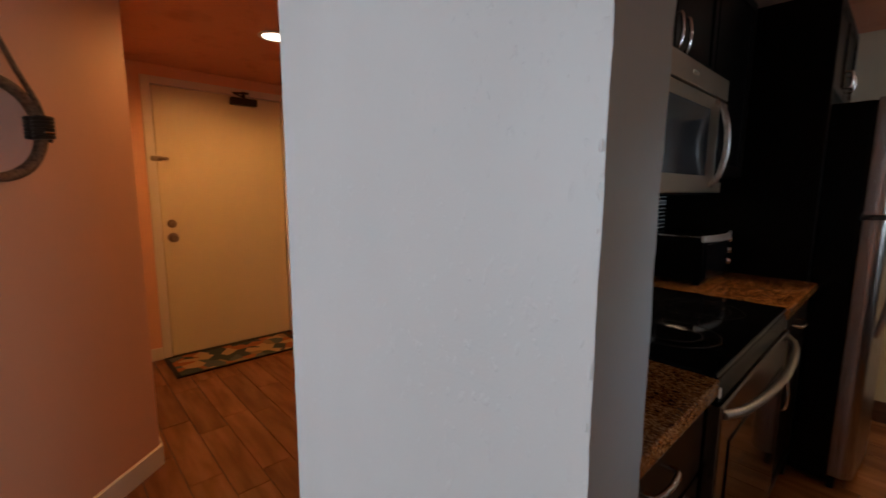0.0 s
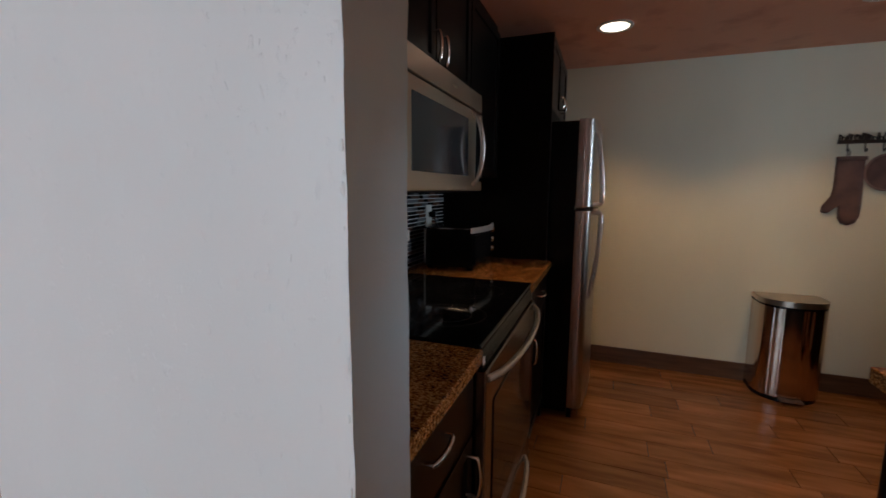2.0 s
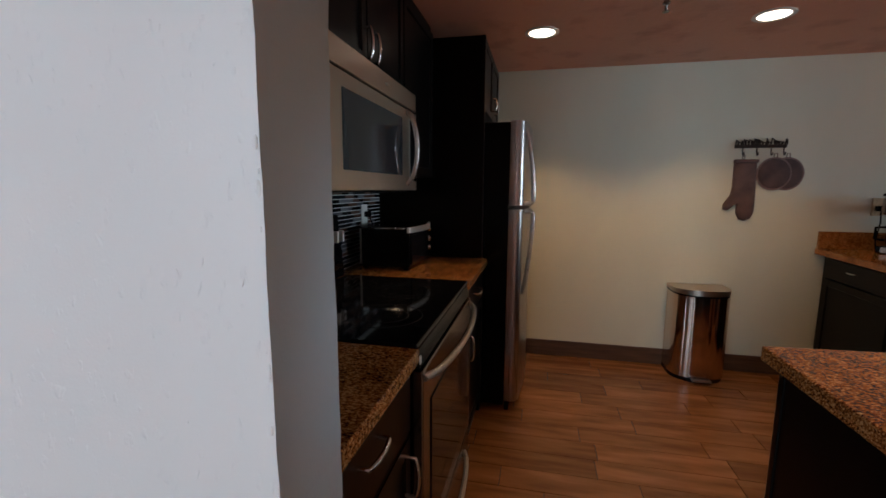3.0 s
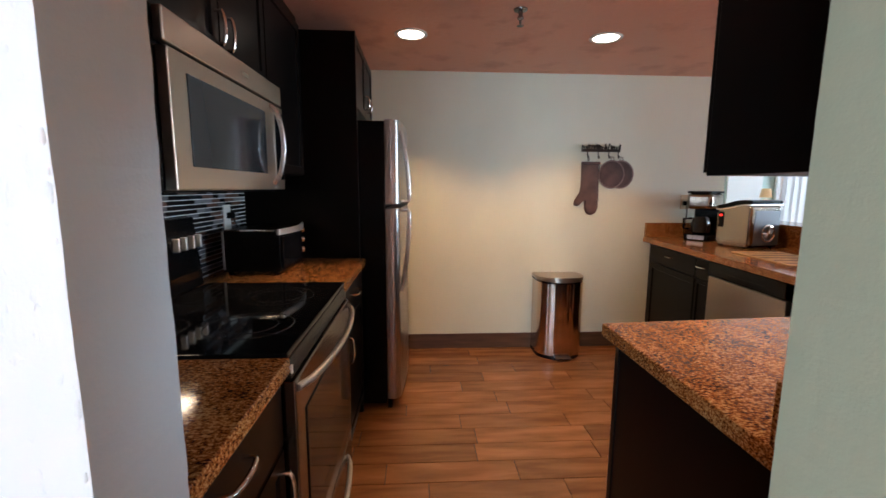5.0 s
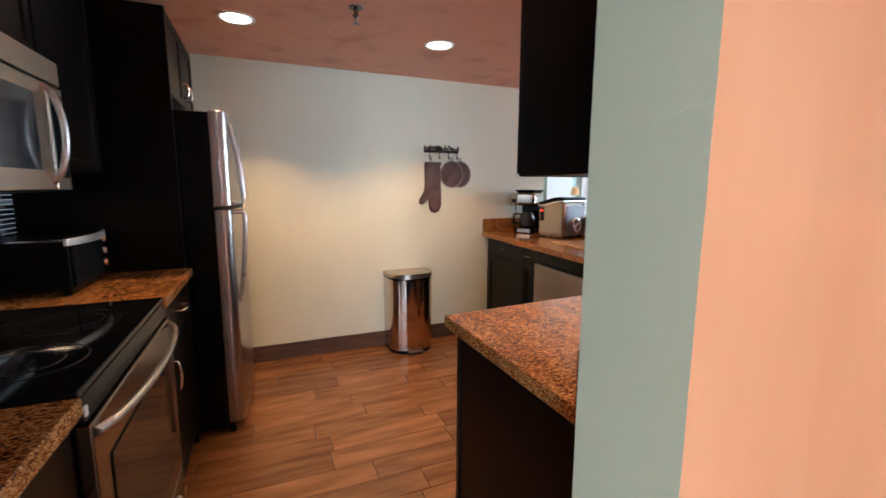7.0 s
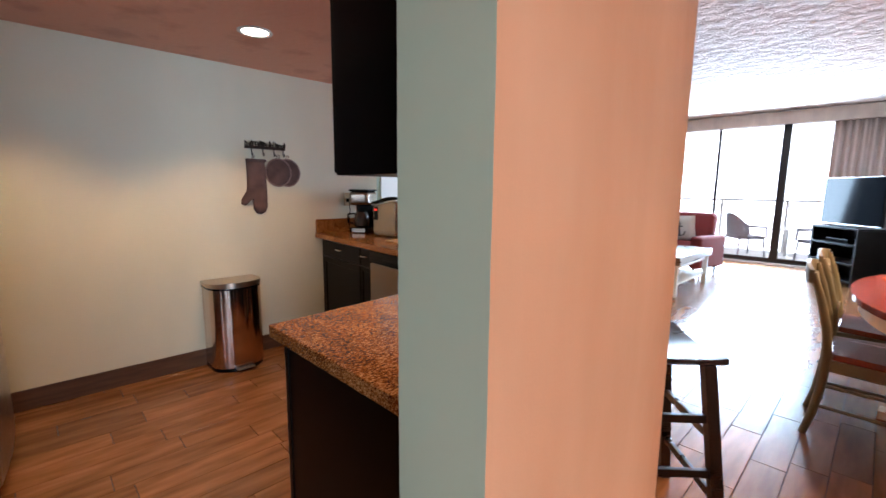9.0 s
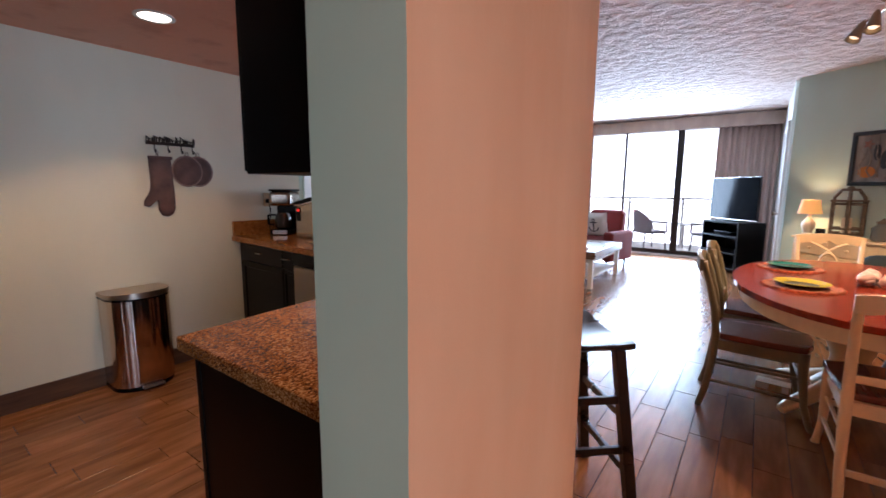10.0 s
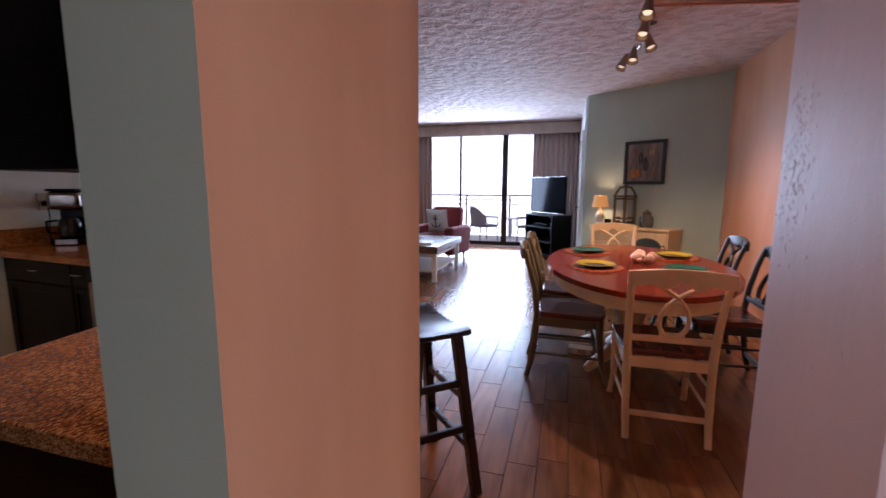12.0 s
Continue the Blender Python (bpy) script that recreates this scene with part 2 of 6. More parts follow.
# headers where the low ceiling ends
structure("header_dining", box(B(), -3.5, 0.465, -1.2, -1.085, LOW + 0.1, HIGH), M_PEACH, "peach painted drop above the dining opening", "wall")
structure("header_bar", prism(B(), [(0.68, -1.09), (0.68, -1.28), (1.57, -2.53), (3.62, -2.53), (3.62, -2.41), (1.64, -2.41), (0.74, -1.09)], LOW + 0.101, HIGH), M_PEACH, "peach painted drop above the breakfast bar", "wall")

# white wall end beside the kitchen opening


def worn_wall_end(name, x0, x1, y0, y1, z1, m, label, seed, amount=0.0022):
    """An upright wall end whose corners wander a little, as hand-laid plaster does."""
    bm, rings = B(), []
    steps = 110
    for k in range(steps + 1):
        z = z1 * k / steps
        ring = []
        for i, (x, y) in enumerate(((x0, y0), (x1, y0), (x1, y1), (x0, y1))):
            dx = amount * noise.noise((seed + i * 7.1, z * 3.0, 0.3)) + amount * 0.7 * noise.noise((seed + i * 3.3, z * 22.0, 1.7))
            dy = amount * noise.noise((seed + i * 5.7, z * 3.5, 4.1)) + amount * 0.7 * noise.noise((seed + i * 9.9, z * 25.0, 2.2))
            ring.append(bm.verts.new((x + 0.3 * dx, y + dy, z)))
        rings.append(ring)
    for a, b in zip(rings, rings[1:]):
        for i in range(4):
            bm.faces.new((a[i], a[(i + 1) % 4], b[(i + 1) % 4], b[i]))
    bm.faces.new(rings[0][::-1])
    bm.faces.new(rings[-1])
    return structure(name, bm, m, label, "wall")


def second_material(ob, m, normal):
    """Another material on the faces that look one way."""
    ob.data.materials.append(m)
    for p in ob.data.polygons:
        if p.normal.dot(Vector(normal)) > 0.9:
            p.material_index = 1


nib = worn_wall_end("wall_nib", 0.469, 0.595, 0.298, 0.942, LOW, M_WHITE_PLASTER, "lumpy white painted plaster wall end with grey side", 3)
# the face towards the kitchen opening is bluish grey
second_material(nib, M_GREY_SIDE, (0, -1, 0))
structure("wall_kitchen_north", box(B(), 0.565, 3.51, 0.985, 1.10, 0, LOW), M_KITCHEN, "kitchen wall behind the range", "wall")
structure("wall_kitchen_join", box(B(), 0.565, 0.6, 0.942, 0.985, 0, LOW), M_WHITE_PLASTER, "white wall return", "wall")
structure("wall_kitchen_east", box(B(), 3.51, 3.63, -2.41, 1.10, 0, LOW), M_KITCHEN, "pale sage painted kitchen end wall", "wall")
# column between kitchen and dining: salmon to the hall, sage to the opening
column = worn_wall_end("wall_column", 0.467, 0.645, -1.08, -0.414, HIGH, M_SALMON, "salmon painted wall end with sage green side", 8, 0.0012)
second_material(column, M_SAGE, (0, 1, 0))
# half wall under the breakfast bar
structure("wall_bar", prism(B(), [(0.647, -1.08), (0.647, -1.25), (1.55, -2.50), (3.51, -2.50), (3.51, -2.40), (1.62, -2.40), (0.70, -1.08)], 0, 1.03), M_SALMON, "low wall below the breakfast bar", "wall")
# hall
structure("wall_mirror", prism(B(), [(0.42, 2.40), (0.42, 2.56), (-0.40, 1.826), (-0.40, 1.666)], 0, LOW), M_PEACH, "peach painted angled hall wall with mirror", "wall")
structure("wall_hall_return", box(B(), -0.52, -0.402, 1.666, 2.52, 0, LOW), M_PEACH, "peach painted return of the hall wall", "wall")
structure("wall_hall_north", box(B(), -3.5, -0.522, 2.40, 2.52, 0, LOW), M_PEACH, "peach painted hall wall", "wall")
structure("wall_entry_side", box(B(), 0.30, 0.42, 2.52, 3.86, 0, LOW), M_PEACH, "peach painted entry side wall", "wall")
structure("wall_entry_left", box(B(), 0.30, 0.70, 3.86, 4.0, 0, LOW), M_PEACH, "peach wall beside the entry door", "wall")
structure("wall_entry_right", box(B(), 1.72, 3.63, 3.86, 4.0, 0, LOW), M_PEACH, "peach wall beside the entry door", "wall")
structure("wall_entry_over", box(B(), 0.70, 1.72, 3.86, 4.0, 2.06, LOW), M_PEACH, "peach wall above the entry door", "wall")
structure("wall_entry_end", box(B(), 3.51, 3.63, 1.10, 3.86, 0, LOW), M_PEACH, "peach wall that closes the entry", "wall")
# room behind the camera, with its window
worn_wall_end("wall_pier", -0.42, -0.301, -1.075, -0.70, LOW, M_PEACH_ROUGH_DAYLIT, "lumpy peach painted wall end at the dining room", 14, 0.002)
structure("wall_dining_hall", box(B(), -3.5, -0.42, -0.82, -0.70, 0, LOW), M_PEACH, "peach painted wall behind the dining room", "wall")
for nm, b in (("wall_west_a", (-3.6, -3.5, -1.2, 0.35, 0, LOW)), ("wall_west_b", (-3.6, -3.5, 2.15, 2.52, 0, LOW)), ("wall_west_c", (-3.6, -3.5, 0.35, 2.15, 0, 0.75)), ("wall_west_d", (-3.6, -3.5, 0.35, 2.15, 2.1, LOW))):
    structure(nm, box(B(), *b), M_PEACH, "peach painted wall round a window", "wall")
# dining and living
structure("wall_dining_west", box(B(), -1.77, -1.65, -5.80, -1.2, 0, HIGH), M_SALMON, "salmon painted dining wall", "wall")
structure("wall_teal", prism(B(), [(-1.65, -5.81), (-1.72, -5.90), (-0.20, -6.98), (-0.13, -6.88)], 0, HIGH), M_TEAL, "teal painted angled dining wall", "wall")
structure("wall_living_west", box(B(), -0.25, -0.10, -9.5, -6.98, 0, HIGH), M_WHITE, "white living room wall", "wall")
structure("wall_living_east", box(B(), 5.2, 5.3, -9.5, -2.50, 0, HIGH), M_TEAL, "pale living room wall", "wall")
structure("wall_living_north", box(B(), 3.632, 5.2, -2.50, -2.41, 0, HIGH), M_SAGE, "pale living room wall", "wall")
structure("wall_slider_over", box(B(), -0.25, 5.3, -9.62, -9.5, 2.48, HIGH), M_WHITE, "wall above the balcony doors", "wall")
structure("wall_slider_left", box(B(), 3.95, 5.3, -9.62, -9.5, 0, 2.48), M_WHITE, "wall beside the balcony doors", "wall")
structure("wall_slider_right", box(B(), -0.25, 0.05, -9.62, -9.5, 0, 2.48), M_WHITE, "wall beside the balcony doors", "wall")

# ---- doors, trim and fixtures of the setting ----
M_TRIM = wall_paint("trim_paint", (0.75, 0.70, 0.62), 0.35, 0.03)
M_BRASS = mat("aged_nickel", (0.32, 0.26, 0.19), 0.35, 1.0)
M_GLOW = mat("lit_diffuser", (1, 1, 1), 0.5)
M_GLOW.node_tree.nodes["Principled BSDF"].inputs["Emission Color"].default_value = (1.0, 0.9, 0.74, 1)
M_GLOW.node_tree.nodes["Principled BSDF"].inputs["Emission Strength"].default_value = 14.0
M_CLEAR = mat("clear_glass", (1, 1, 1), 0.0)
M_CLEAR.node_tree.nodes["Principled BSDF"].inputs["Transmission Weight"].default_value = 1.0
M_CLEAR.node_tree.nodes["Principled BSDF"].inputs["IOR"].default_value = 1.1
M_MIRROR = mat("mirror_silver", (0.9, 0.9, 0.9), 0.02, 1.0)
M_WHITE_PLASTIC = mat("white_plastic", (0.72, 0.71, 0.68), 0.35)


def wear(m, scale=30, lo=0.15, hi=0.5):
    nz = add_noise(m, scale, (1, 1, 1), 5)
    rough_by(m, nz.outputs[0], lo, hi)
    return m


wear(M_GLASS_BLACK, 3, 0.03, 0.09)
M_GLASS_BLACK.node_tree.nodes["Principled BSDF"].inputs["Specular IOR Level"].default_value = 0.17


def brushed(m, stretch):
    """Fine parallel brush lines."""
    nz = add_noise(m, 1.0, stretch, 1)
    rough_by(m, nz.outputs[0], 0.25, 0.31)
    return m


M_STEEL.node_tree.nodes["Principled BSDF"].inputs["Roughness"].default_value = 0.3
# Darker copy of the steel: dim reflections on the oven put into its colour.
M_DIMMED_STEEL = mat("dimmed_brushed_steel", (0.21, 0.185, 0.165), 0.22, 1.0)
M_BIN = mat("brushed_bin_steel", (0.60, 0.47, 0.38), 0.2, 1.0)
rough_by(M_BIN, add_noise(M_BIN, 1.0, (700, 700, 3), 1).outputs[0], 0.13, 0.19)
nz = add_noise(M_BIN, 1.0, (26, 26, 0.3), 2)
bump(M_BIN, nz.outputs[0], 0.5, 0.012)
M_STEEL_UP = brushed(mat("brushed_steel_upright", (0.50, 0.475, 0.455), 0.26, 1.0), (700, 700, 3))
M_FRIDGE = brushed(mat("brushed_door_steel", (0.36, 0.325, 0.305), 0.22, 1.0), (700, 700, 3))
M_POLISHED = mat("polished_steel", (0.38, 0.315, 0.26), 0.15, 1.0)
nz = add_noise(M_POLISHED, 1.0, (40, 40, 1), 2)
bump(M_POLISHED, nz.outputs[0], 0.25, 0.006)
M_ALUMINIUM = mat("satin_aluminium", (0.82, 0.8, 0.78), 0.38, 1.0)

door = thing("door_1", "white flat entry door coloured as yellowed by lamp light, closed", "door", pose(0.75, 3.86, 0), kind="structure")
part("leaf", box(B(), 0, 0.925, 0, 0.045, 0.008, 2.025, 0.002), M_YELLOWED_DOOR, door)
for b in ((-0.065, -0.006, -0.012, 0.10, 0, 2.085), (0.931, 0.99, -0.012, 0.10, 0, 2.085), (-0.006, 0.931, -0.012, 0.10, 2.031, 2.085)):
    part("casing", box(B(), *b, 0.003), M_TRIM, door, "cream painted door casing")
for nm, z, r in (("deadbolt", 1.03, 0.031), ("knob", 0.925, 0.029)):
    bm = lathe(B(), [(0.036, 0), (0.036, 0.008), (0.014, 0.012), (0.014, 0.035), (r, 0.042), (r * 1.05, 0.055), (r * 0.7, 0.068)] if nm == "knob" else [(r, 0), (r, 0.012), (r * 0.8, 0.02), (0.012, 0.022), (0.012, 0.035)], 20, pose(0.062, 0, z, 90, 0, 0))
    part(nm, bm, M_BRASS, door, "dark nickel " + nm)
bm = box(B(), 0.52, 0.72, -0.055, 0, 1.955, 2.01, 0.006)
closer = part("door_closer", bm, M_DARK_METAL, door, "dark metal door closer")
part("arm", tube(tube(B(), [(0.63, -0.03, 2.015), (0.52, -0.10, 2.03), (0.66, -0.02, 2.055)], 0.009), [(0.62, -0.03, 2.0), (0.62, -0.03, 2.06)], 0.014), M_DARK_METAL, closer)
bm = box(B(), -0.04, 0.03, -0.03, -0.012, 1.49, 1.525, 0.004)
tube(bm, [(0.01, -0.03, 1.507), (0.04, -0.05, 1.507), (0.06, -0.03, 1.507)], 0.012)
part("swing_guard", bm, M_BRASS, door, "dark metal swing bar latch")
for z in (0.25, 1.02, 1.8):
    part("hinge", tube(B(), [(0.932, -0.014, z - 0.045), (0.932, -0.014, z + 0.045)], 0.008), M_TRIM, door)
part("threshold", box(B(), 0, 0.925, -0.02, 0.1, 0, 0.008), M_DARK_METAL, door)


def baseboard(name, x0, x1, y0, y1, h, m, label):
    structure(name, box(B(), x0, x1, y0, y1, 0, h, 0.004), m, label, "baseboard")


baseboard("baseboard_kitchen", 3.496, 3.51, -1.77, 0.95, 0.122, M_BASE_WOOD, "dark brown wood-look tile baseboard")
structure("baseboard_mirror", prism(B(), [(0.432, 2.389), (0.432, 2.42), (0.421, 2.42), (-0.398, 1.672), (-0.388, 1.661)], 0, 0.095, 0.003), M_TRIM, "white painted baseboard in the hall", "baseboard")
structure("baseboard_entry_side", box(B(), 0.42, 0.433, 2.43, 3.845, 0, 0.095, 0.003), M_TRIM, "white painted baseboard in the entry", "baseboard")
baseboard("baseboard_entry", 0.42, 0.684, 3.846, 3.86, 0.095, M_TRIM, "white painted baseboard in the entry")
nz = add_noise(M_BASE_WOOD, 9, (1, 0.3, 3), 5)
vary(M_BASE_WOOD, nz.outputs[0], (0.05, 0.022, 0.012), (0.13, 0.065, 0.035))

# small chips that stand out along the corner of the white wall end
rng = random.Random(4)
bm = B()
for _ in range(46):
    z, s = rng.uniform(0.4, 2.1), rng.uniform(0.0012, 0.0032)
    bmesh.ops.create_icosphere(bm, subdivisions=1, radius=1, matrix=pose(0.4695 + rng.uniform(0, 0.001), 0.3005 + rng.uniform(0, 0.002), z) @ Matrix.Diagonal((s, s, s * rng.uniform(1.5, 5), 1)))
for _ in range(150):
    y, z, s = 0.31 + rng.random() ** 1.5 * 0.35, rng.uniform(0.5, 1.75), rng.uniform(0.0012, 0.0035)
    bmesh.ops.create_icosphere(bm, subdivisions=1, radius=1, matrix=pose(0.4692, y, z, rng.uniform(-25, 25)) @ Matrix.Diagonal((0.0011, s * rng.uniform(0.6, 1.3), s * rng.uniform(1, 4), 1)))
tagged(obj("plaster_lumps", bm, M_WHITE_PLASTER, True), "small lumps of paint on the white plaster", "plaster", kind="stuff")
bm = B()
for _ in range(16):
    y, z, s = -1.07 + rng.random() ** 2 * 0.3, rng.uniform(0.9, 1.6), rng.uniform(0.001, 0.0028)
    bmesh.ops.create_icosphere(bm, subdivisions=1, radius=1, matrix=pose(-0.3015, y, z, rng.uniform(-20, 20)) @ Matrix.Diagonal((0.0014, s, s * rng.uniform(1, 4), 1)))
for _ in range(150):
    y, z, s = -1.02 + rng.gauss(0, 0.025) + 0.02 * math.sin(9 * rng.random()), 1.36 + rng.gauss(0, 0.075), rng.uniform(0.001, 0.003)
    bmesh.ops.create_icosphere(bm, subdivisions=1, radius=1, matrix=pose(-0.3016, max(-1.072, y), z, rng.uniform(-15, 15)) @ Matrix.Diagonal((0.0014, s, s * rng.uniform(1.5, 5), 1)))
tagged(obj("plaster_lumps", bm, M_PEACH_ROUGH_DAYLIT, True), "small lumps of paint on the peach plaster", "plaster", kind="stuff")

# ---- ceiling fixtures ----


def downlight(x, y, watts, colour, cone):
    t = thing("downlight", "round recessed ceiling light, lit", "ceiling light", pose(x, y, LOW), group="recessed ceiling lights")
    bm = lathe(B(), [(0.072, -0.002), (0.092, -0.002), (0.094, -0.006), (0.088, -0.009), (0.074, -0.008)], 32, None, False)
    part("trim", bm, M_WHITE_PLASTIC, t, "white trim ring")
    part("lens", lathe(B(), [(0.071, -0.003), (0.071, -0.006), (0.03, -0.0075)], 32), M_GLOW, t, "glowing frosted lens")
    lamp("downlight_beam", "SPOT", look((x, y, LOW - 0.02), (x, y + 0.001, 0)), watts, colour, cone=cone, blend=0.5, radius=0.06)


# The last of the three is added, unseen, to brighten the peninsula worktop.
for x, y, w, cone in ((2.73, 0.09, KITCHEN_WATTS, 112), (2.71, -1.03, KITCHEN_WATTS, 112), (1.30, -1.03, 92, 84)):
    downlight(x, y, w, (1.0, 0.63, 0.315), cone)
downlight(1.18, 2.69, HALL_WATTS, DEEP_WARM, 172)

spr = thing("sprinkler", "chrome fire sprinkler head on the ceiling", "sprinkler", pose(2.36, -0.45, LOW))
part("escutcheon", lathe(B(), [(0.034, -0.0005), (0.033, -0.006), (0.02, -0.012)], 24), M_DIMMED_STEEL, spr)
part("body", lathe(B(), [(0.011, -0.008), (0.011, -0.035), (0.016, -0.037), (0.016, -0.044), (0.008, -0.048)], 12), M_DIMMED_STEEL, spr)
bm = tube(B(), [(0.012, 0, -0.042), (0.014, 0, -0.06), (0.003, 0, -0.075)], 0.003)
part("frame_arms", tube(bm, [(-0.012, 0, -0.042), (-0.014, 0, -0.06), (-0.003, 0, -0.075)], 0.003), M_DIMMED_STEEL, spr)
part("deflector", lathe(B(), [(0.004, -0.073), (0.016, -0.076), (0.016, -0.078), (0.003, -0.079)], 16), M_DIMMED_STEEL, spr)

# ---- kitchen, range side ----


def bar_handle(parent, a, b, out, r=0.005, material=None, name="handle"):
    """A bow handle from a to b that stands off by out."""
    a, b, out = Vector(a), Vector(b), Vector(out)
    if (b - a).length > 0.2:
        pts = [a.lerp(b, k / 14) + out * math.sin(math.pi * k / 14) ** 0.55 for k in range(15)]
    else:
        pts = [a, a + out * 0.75] + [a.lerp(b, t) + out * (0.8 + 0.2 * math.sin(math.pi * t)) for t in (0.08, 0.3, 0.5, 0.7, 0.92)] + [b + out * 0.75, b]
    return part(name, tube(B(), pts, r, 8), material or M_CHROME, parent, "chrome bar handle")


def panel_front(parent, name, a, b, normal, z0, z1, rail=0.05, depth=0.018):
    """A framed door or drawer front from plan point a to b, its face towards normal."""
    a, b = Vector((*a, 0)), Vector((*b, 0))
    n = Vector((*normal, 0)).normalized()
    d = (b - a).normalized()
    w = (b - a).length
    m = Matrix((d, n, Vector((0, 0, 1)))).transposed().to_4x4()
    m.translation = a
    bm = box(B(), 0, w, 0, depth, z0, z1)
    bm.normal_update()
    front = max(bm.faces, key=lambda f: f.calc_center_median().y)
    bmesh.ops.bevel(bm, geom=list(front.edges), offset=0.004, segments=2, affect="EDGES")
    bm.normal_update()
    face = max(bm.faces, key=lambda f: f.calc_center_median().y)
    bmesh.ops.inset_region(bm, faces=[face], thickness=rail, depth=0)
    bmesh.ops.inset_region(bm, faces=[face], thickness=0.006, depth=0)
    for v in face.verts:
        v.co.y -= depth * 0.5
    bmesh.ops.transform(bm, matrix=m, verts=bm.verts)
    return part(name, bm, M_CABINET, parent)


def flat_front(parent, name, a, b, normal, z0, z1, depth=0.018):
    a, b = Vector((*a, 0)), Vector((*b, 0))
    n, d = Vector((*normal, 0)).normalized(), (b - a).normalized()
    m = Matrix((d, n, Vector((0, 0, 1)))).transposed().to_4x4()
    m.translation = a
    bm = box(B(), 0, (b - a).length, 0, depth, z0, z1, 0.003)
    bmesh.ops.transform(bm, matrix=m, verts=bm.verts)
    return part(name, bm, M_CABINET, parent)


def base_unit(x0, x1, label):
    t = thing("base_cabinet", label, "cabinet", group="base cabinets")
    part("body", box(B(), x0, x1, 0.385, 0.985, 0.1, 0.874), M_CABINET, t)
    part("toe_kick", box(B(), x0, x1, 0.44, 0.985, 0, 0.1), M_CABINET, t)
    dr = flat_front(t, "drawer", (x1 - 0.004, 0.385), (x0 + 0.004, 0.385), (0, -1), 0.70, 0.862)
    dd = panel_front(t, "door", (x1 - 0.004, 0.385), (x0 + 0.004, 0.385), (0, -1), 0.115, 0.692)
    return t, dr, dd


t, dr, dd = base_unit(0.605, 1.113, "espresso stained base cabinet with one drawer")
bar_handle(dr, (0.785, 0.367, 0.818), (0.885, 0.367, 0.818), (0, -0.032, 0), 0.0055)
bar_handle(dd, (1.06, 0.367, 0.56), (1.06, 0.367, 0.66), (0, -0.035, 0), 0.0055)
t, dr, dd = base_unit(1.889, 2.512, "espresso stained base cabinet beside the refrigerator")
bar_handle(dr, (2.14, 0.367, 0.80), (2.26, 0.367, 0.80), (0, -0.035, 0), 0.0055)
bar_handle(dd, (1.96, 0.367, 0.54), (1.96, 0.367, 0.65), (0, -0.035, 0), 0.0055)

tagged(obj("worktop", box(B(), 0.604, 1.114, 0.345, 0.984, 0.876, 0.914, 0.005), M_GRANITE, True), "polished brown speckled granite worktop piece", "worktop", group="granite worktops")
tagged(obj("worktop", box(B(), 1.888, 2.512, 0.345, 0.984, 0.876, 0.914, 0.005), M_GRANITE, True), "polished brown speckled granite worktop beside the range", "worktop", group="granite worktops")

rg = thing("range", "stainless steel electric range with black glass cooktop", "range")
part("body", box(B(), 1.118, 1.884, 0.375, 0.975, 0.03, 0.90, 0.004), M_BLACK, rg, "black enamel side")
ct = part("cooktop", box(B(), 1.116, 1.886, 0.352, 0.90, 0.902, 0.920, 0.006), M_GLASS_BLACK, rg, "black glass cooktop")
M_RING = mat("burner_print", (0.022, 0.022, 0.025), 0.25)
for x, y, radii in ((1.335, 0.52, (0.075, 0.118)), (1.31, 0.765, (0.085,)), (1.50, 0.80, (0.062,)), (1.66, 0.545, (0.085, 0.122)), (1.70, 0.775, (0.085,))):
    bm = B()
    for r in radii:
        lathe(bm, [(r - 0.0022, 0.9203), (r + 0.0022, 0.9203), (r + 0.002, 0.9207), (r - 0.002, 0.9207), (r - 0.0022, 0.9203)], 48, pose(x, y, 0), False)
    part("burner_ring", bm, M_RING, ct, "grey printed burner ring")
bm = prism(B(), [(0.346, 0.856), (0.375, 0.856), (0.375, 0.901), (0.354, 0.901)], 0, 0.764, 0.003)
bmesh.ops.transform(bm, matrix=Matrix(((0, 0, 1, 1.118), (1, 0, 0, 0), (0, 1, 0, 0), (0, 0, 0, 1))), verts=bm.verts)
part("front_trim", bm, M_BLACK, rg, "glossy black front trim")
part("badge", box(B(), 1.126, 1.140, 0.3465, 0.3515, 0.866, 0.886, 0.001), M_WHITE_PLASTIC, rg, "small pale badge")
od = part("oven_door", box(B(), 1.122, 1.88, 0.338, 0.375, 0.285, 0.850, 0.005), M_DIMMED_STEEL, rg, "brushed steel oven door")
part("oven_window", box(B(), 1.20, 1.80, 0.3345, 0.34, 0.36, 0.745, 0.002), M_GLASS_BLACK, od, "black glass oven window")
bar_handle(od, (1.137, 0.338, 0.828), (1.865, 0.338, 0.828), (0, -0.052, 0), 0.0095, M_STEEL_UP)
wd = part("warming_drawer", box(B(), 1.122, 1.88, 0.340, 0.375, 0.07, 0.275, 0.005), M_DIMMED_STEEL, rg, "brushed steel drawer")
bar_handle(wd, (1.22, 0.340, 0.215), (1.78, 0.340, 0.215), (0, -0.035, 0), 0.009, M_STEEL_UP)
bm = prism(B(), [(0.905, 0.915), (0.975, 0.915), (0.975, 1.185), (0.93, 1.185)], 0, 0.764, 0.006)
bmesh.ops.transform(bm, matrix=Matrix(((0, 0, 1, 1.118), (1, 0, 0, 0), (0, 1, 0, 0), (0, 0, 0, 1))), verts=bm.verts)
bg = part("backguard", bm, M_BLACK, rg, "black control panel")
TILT = math.degrees(math.atan2(0.025, 0.27))
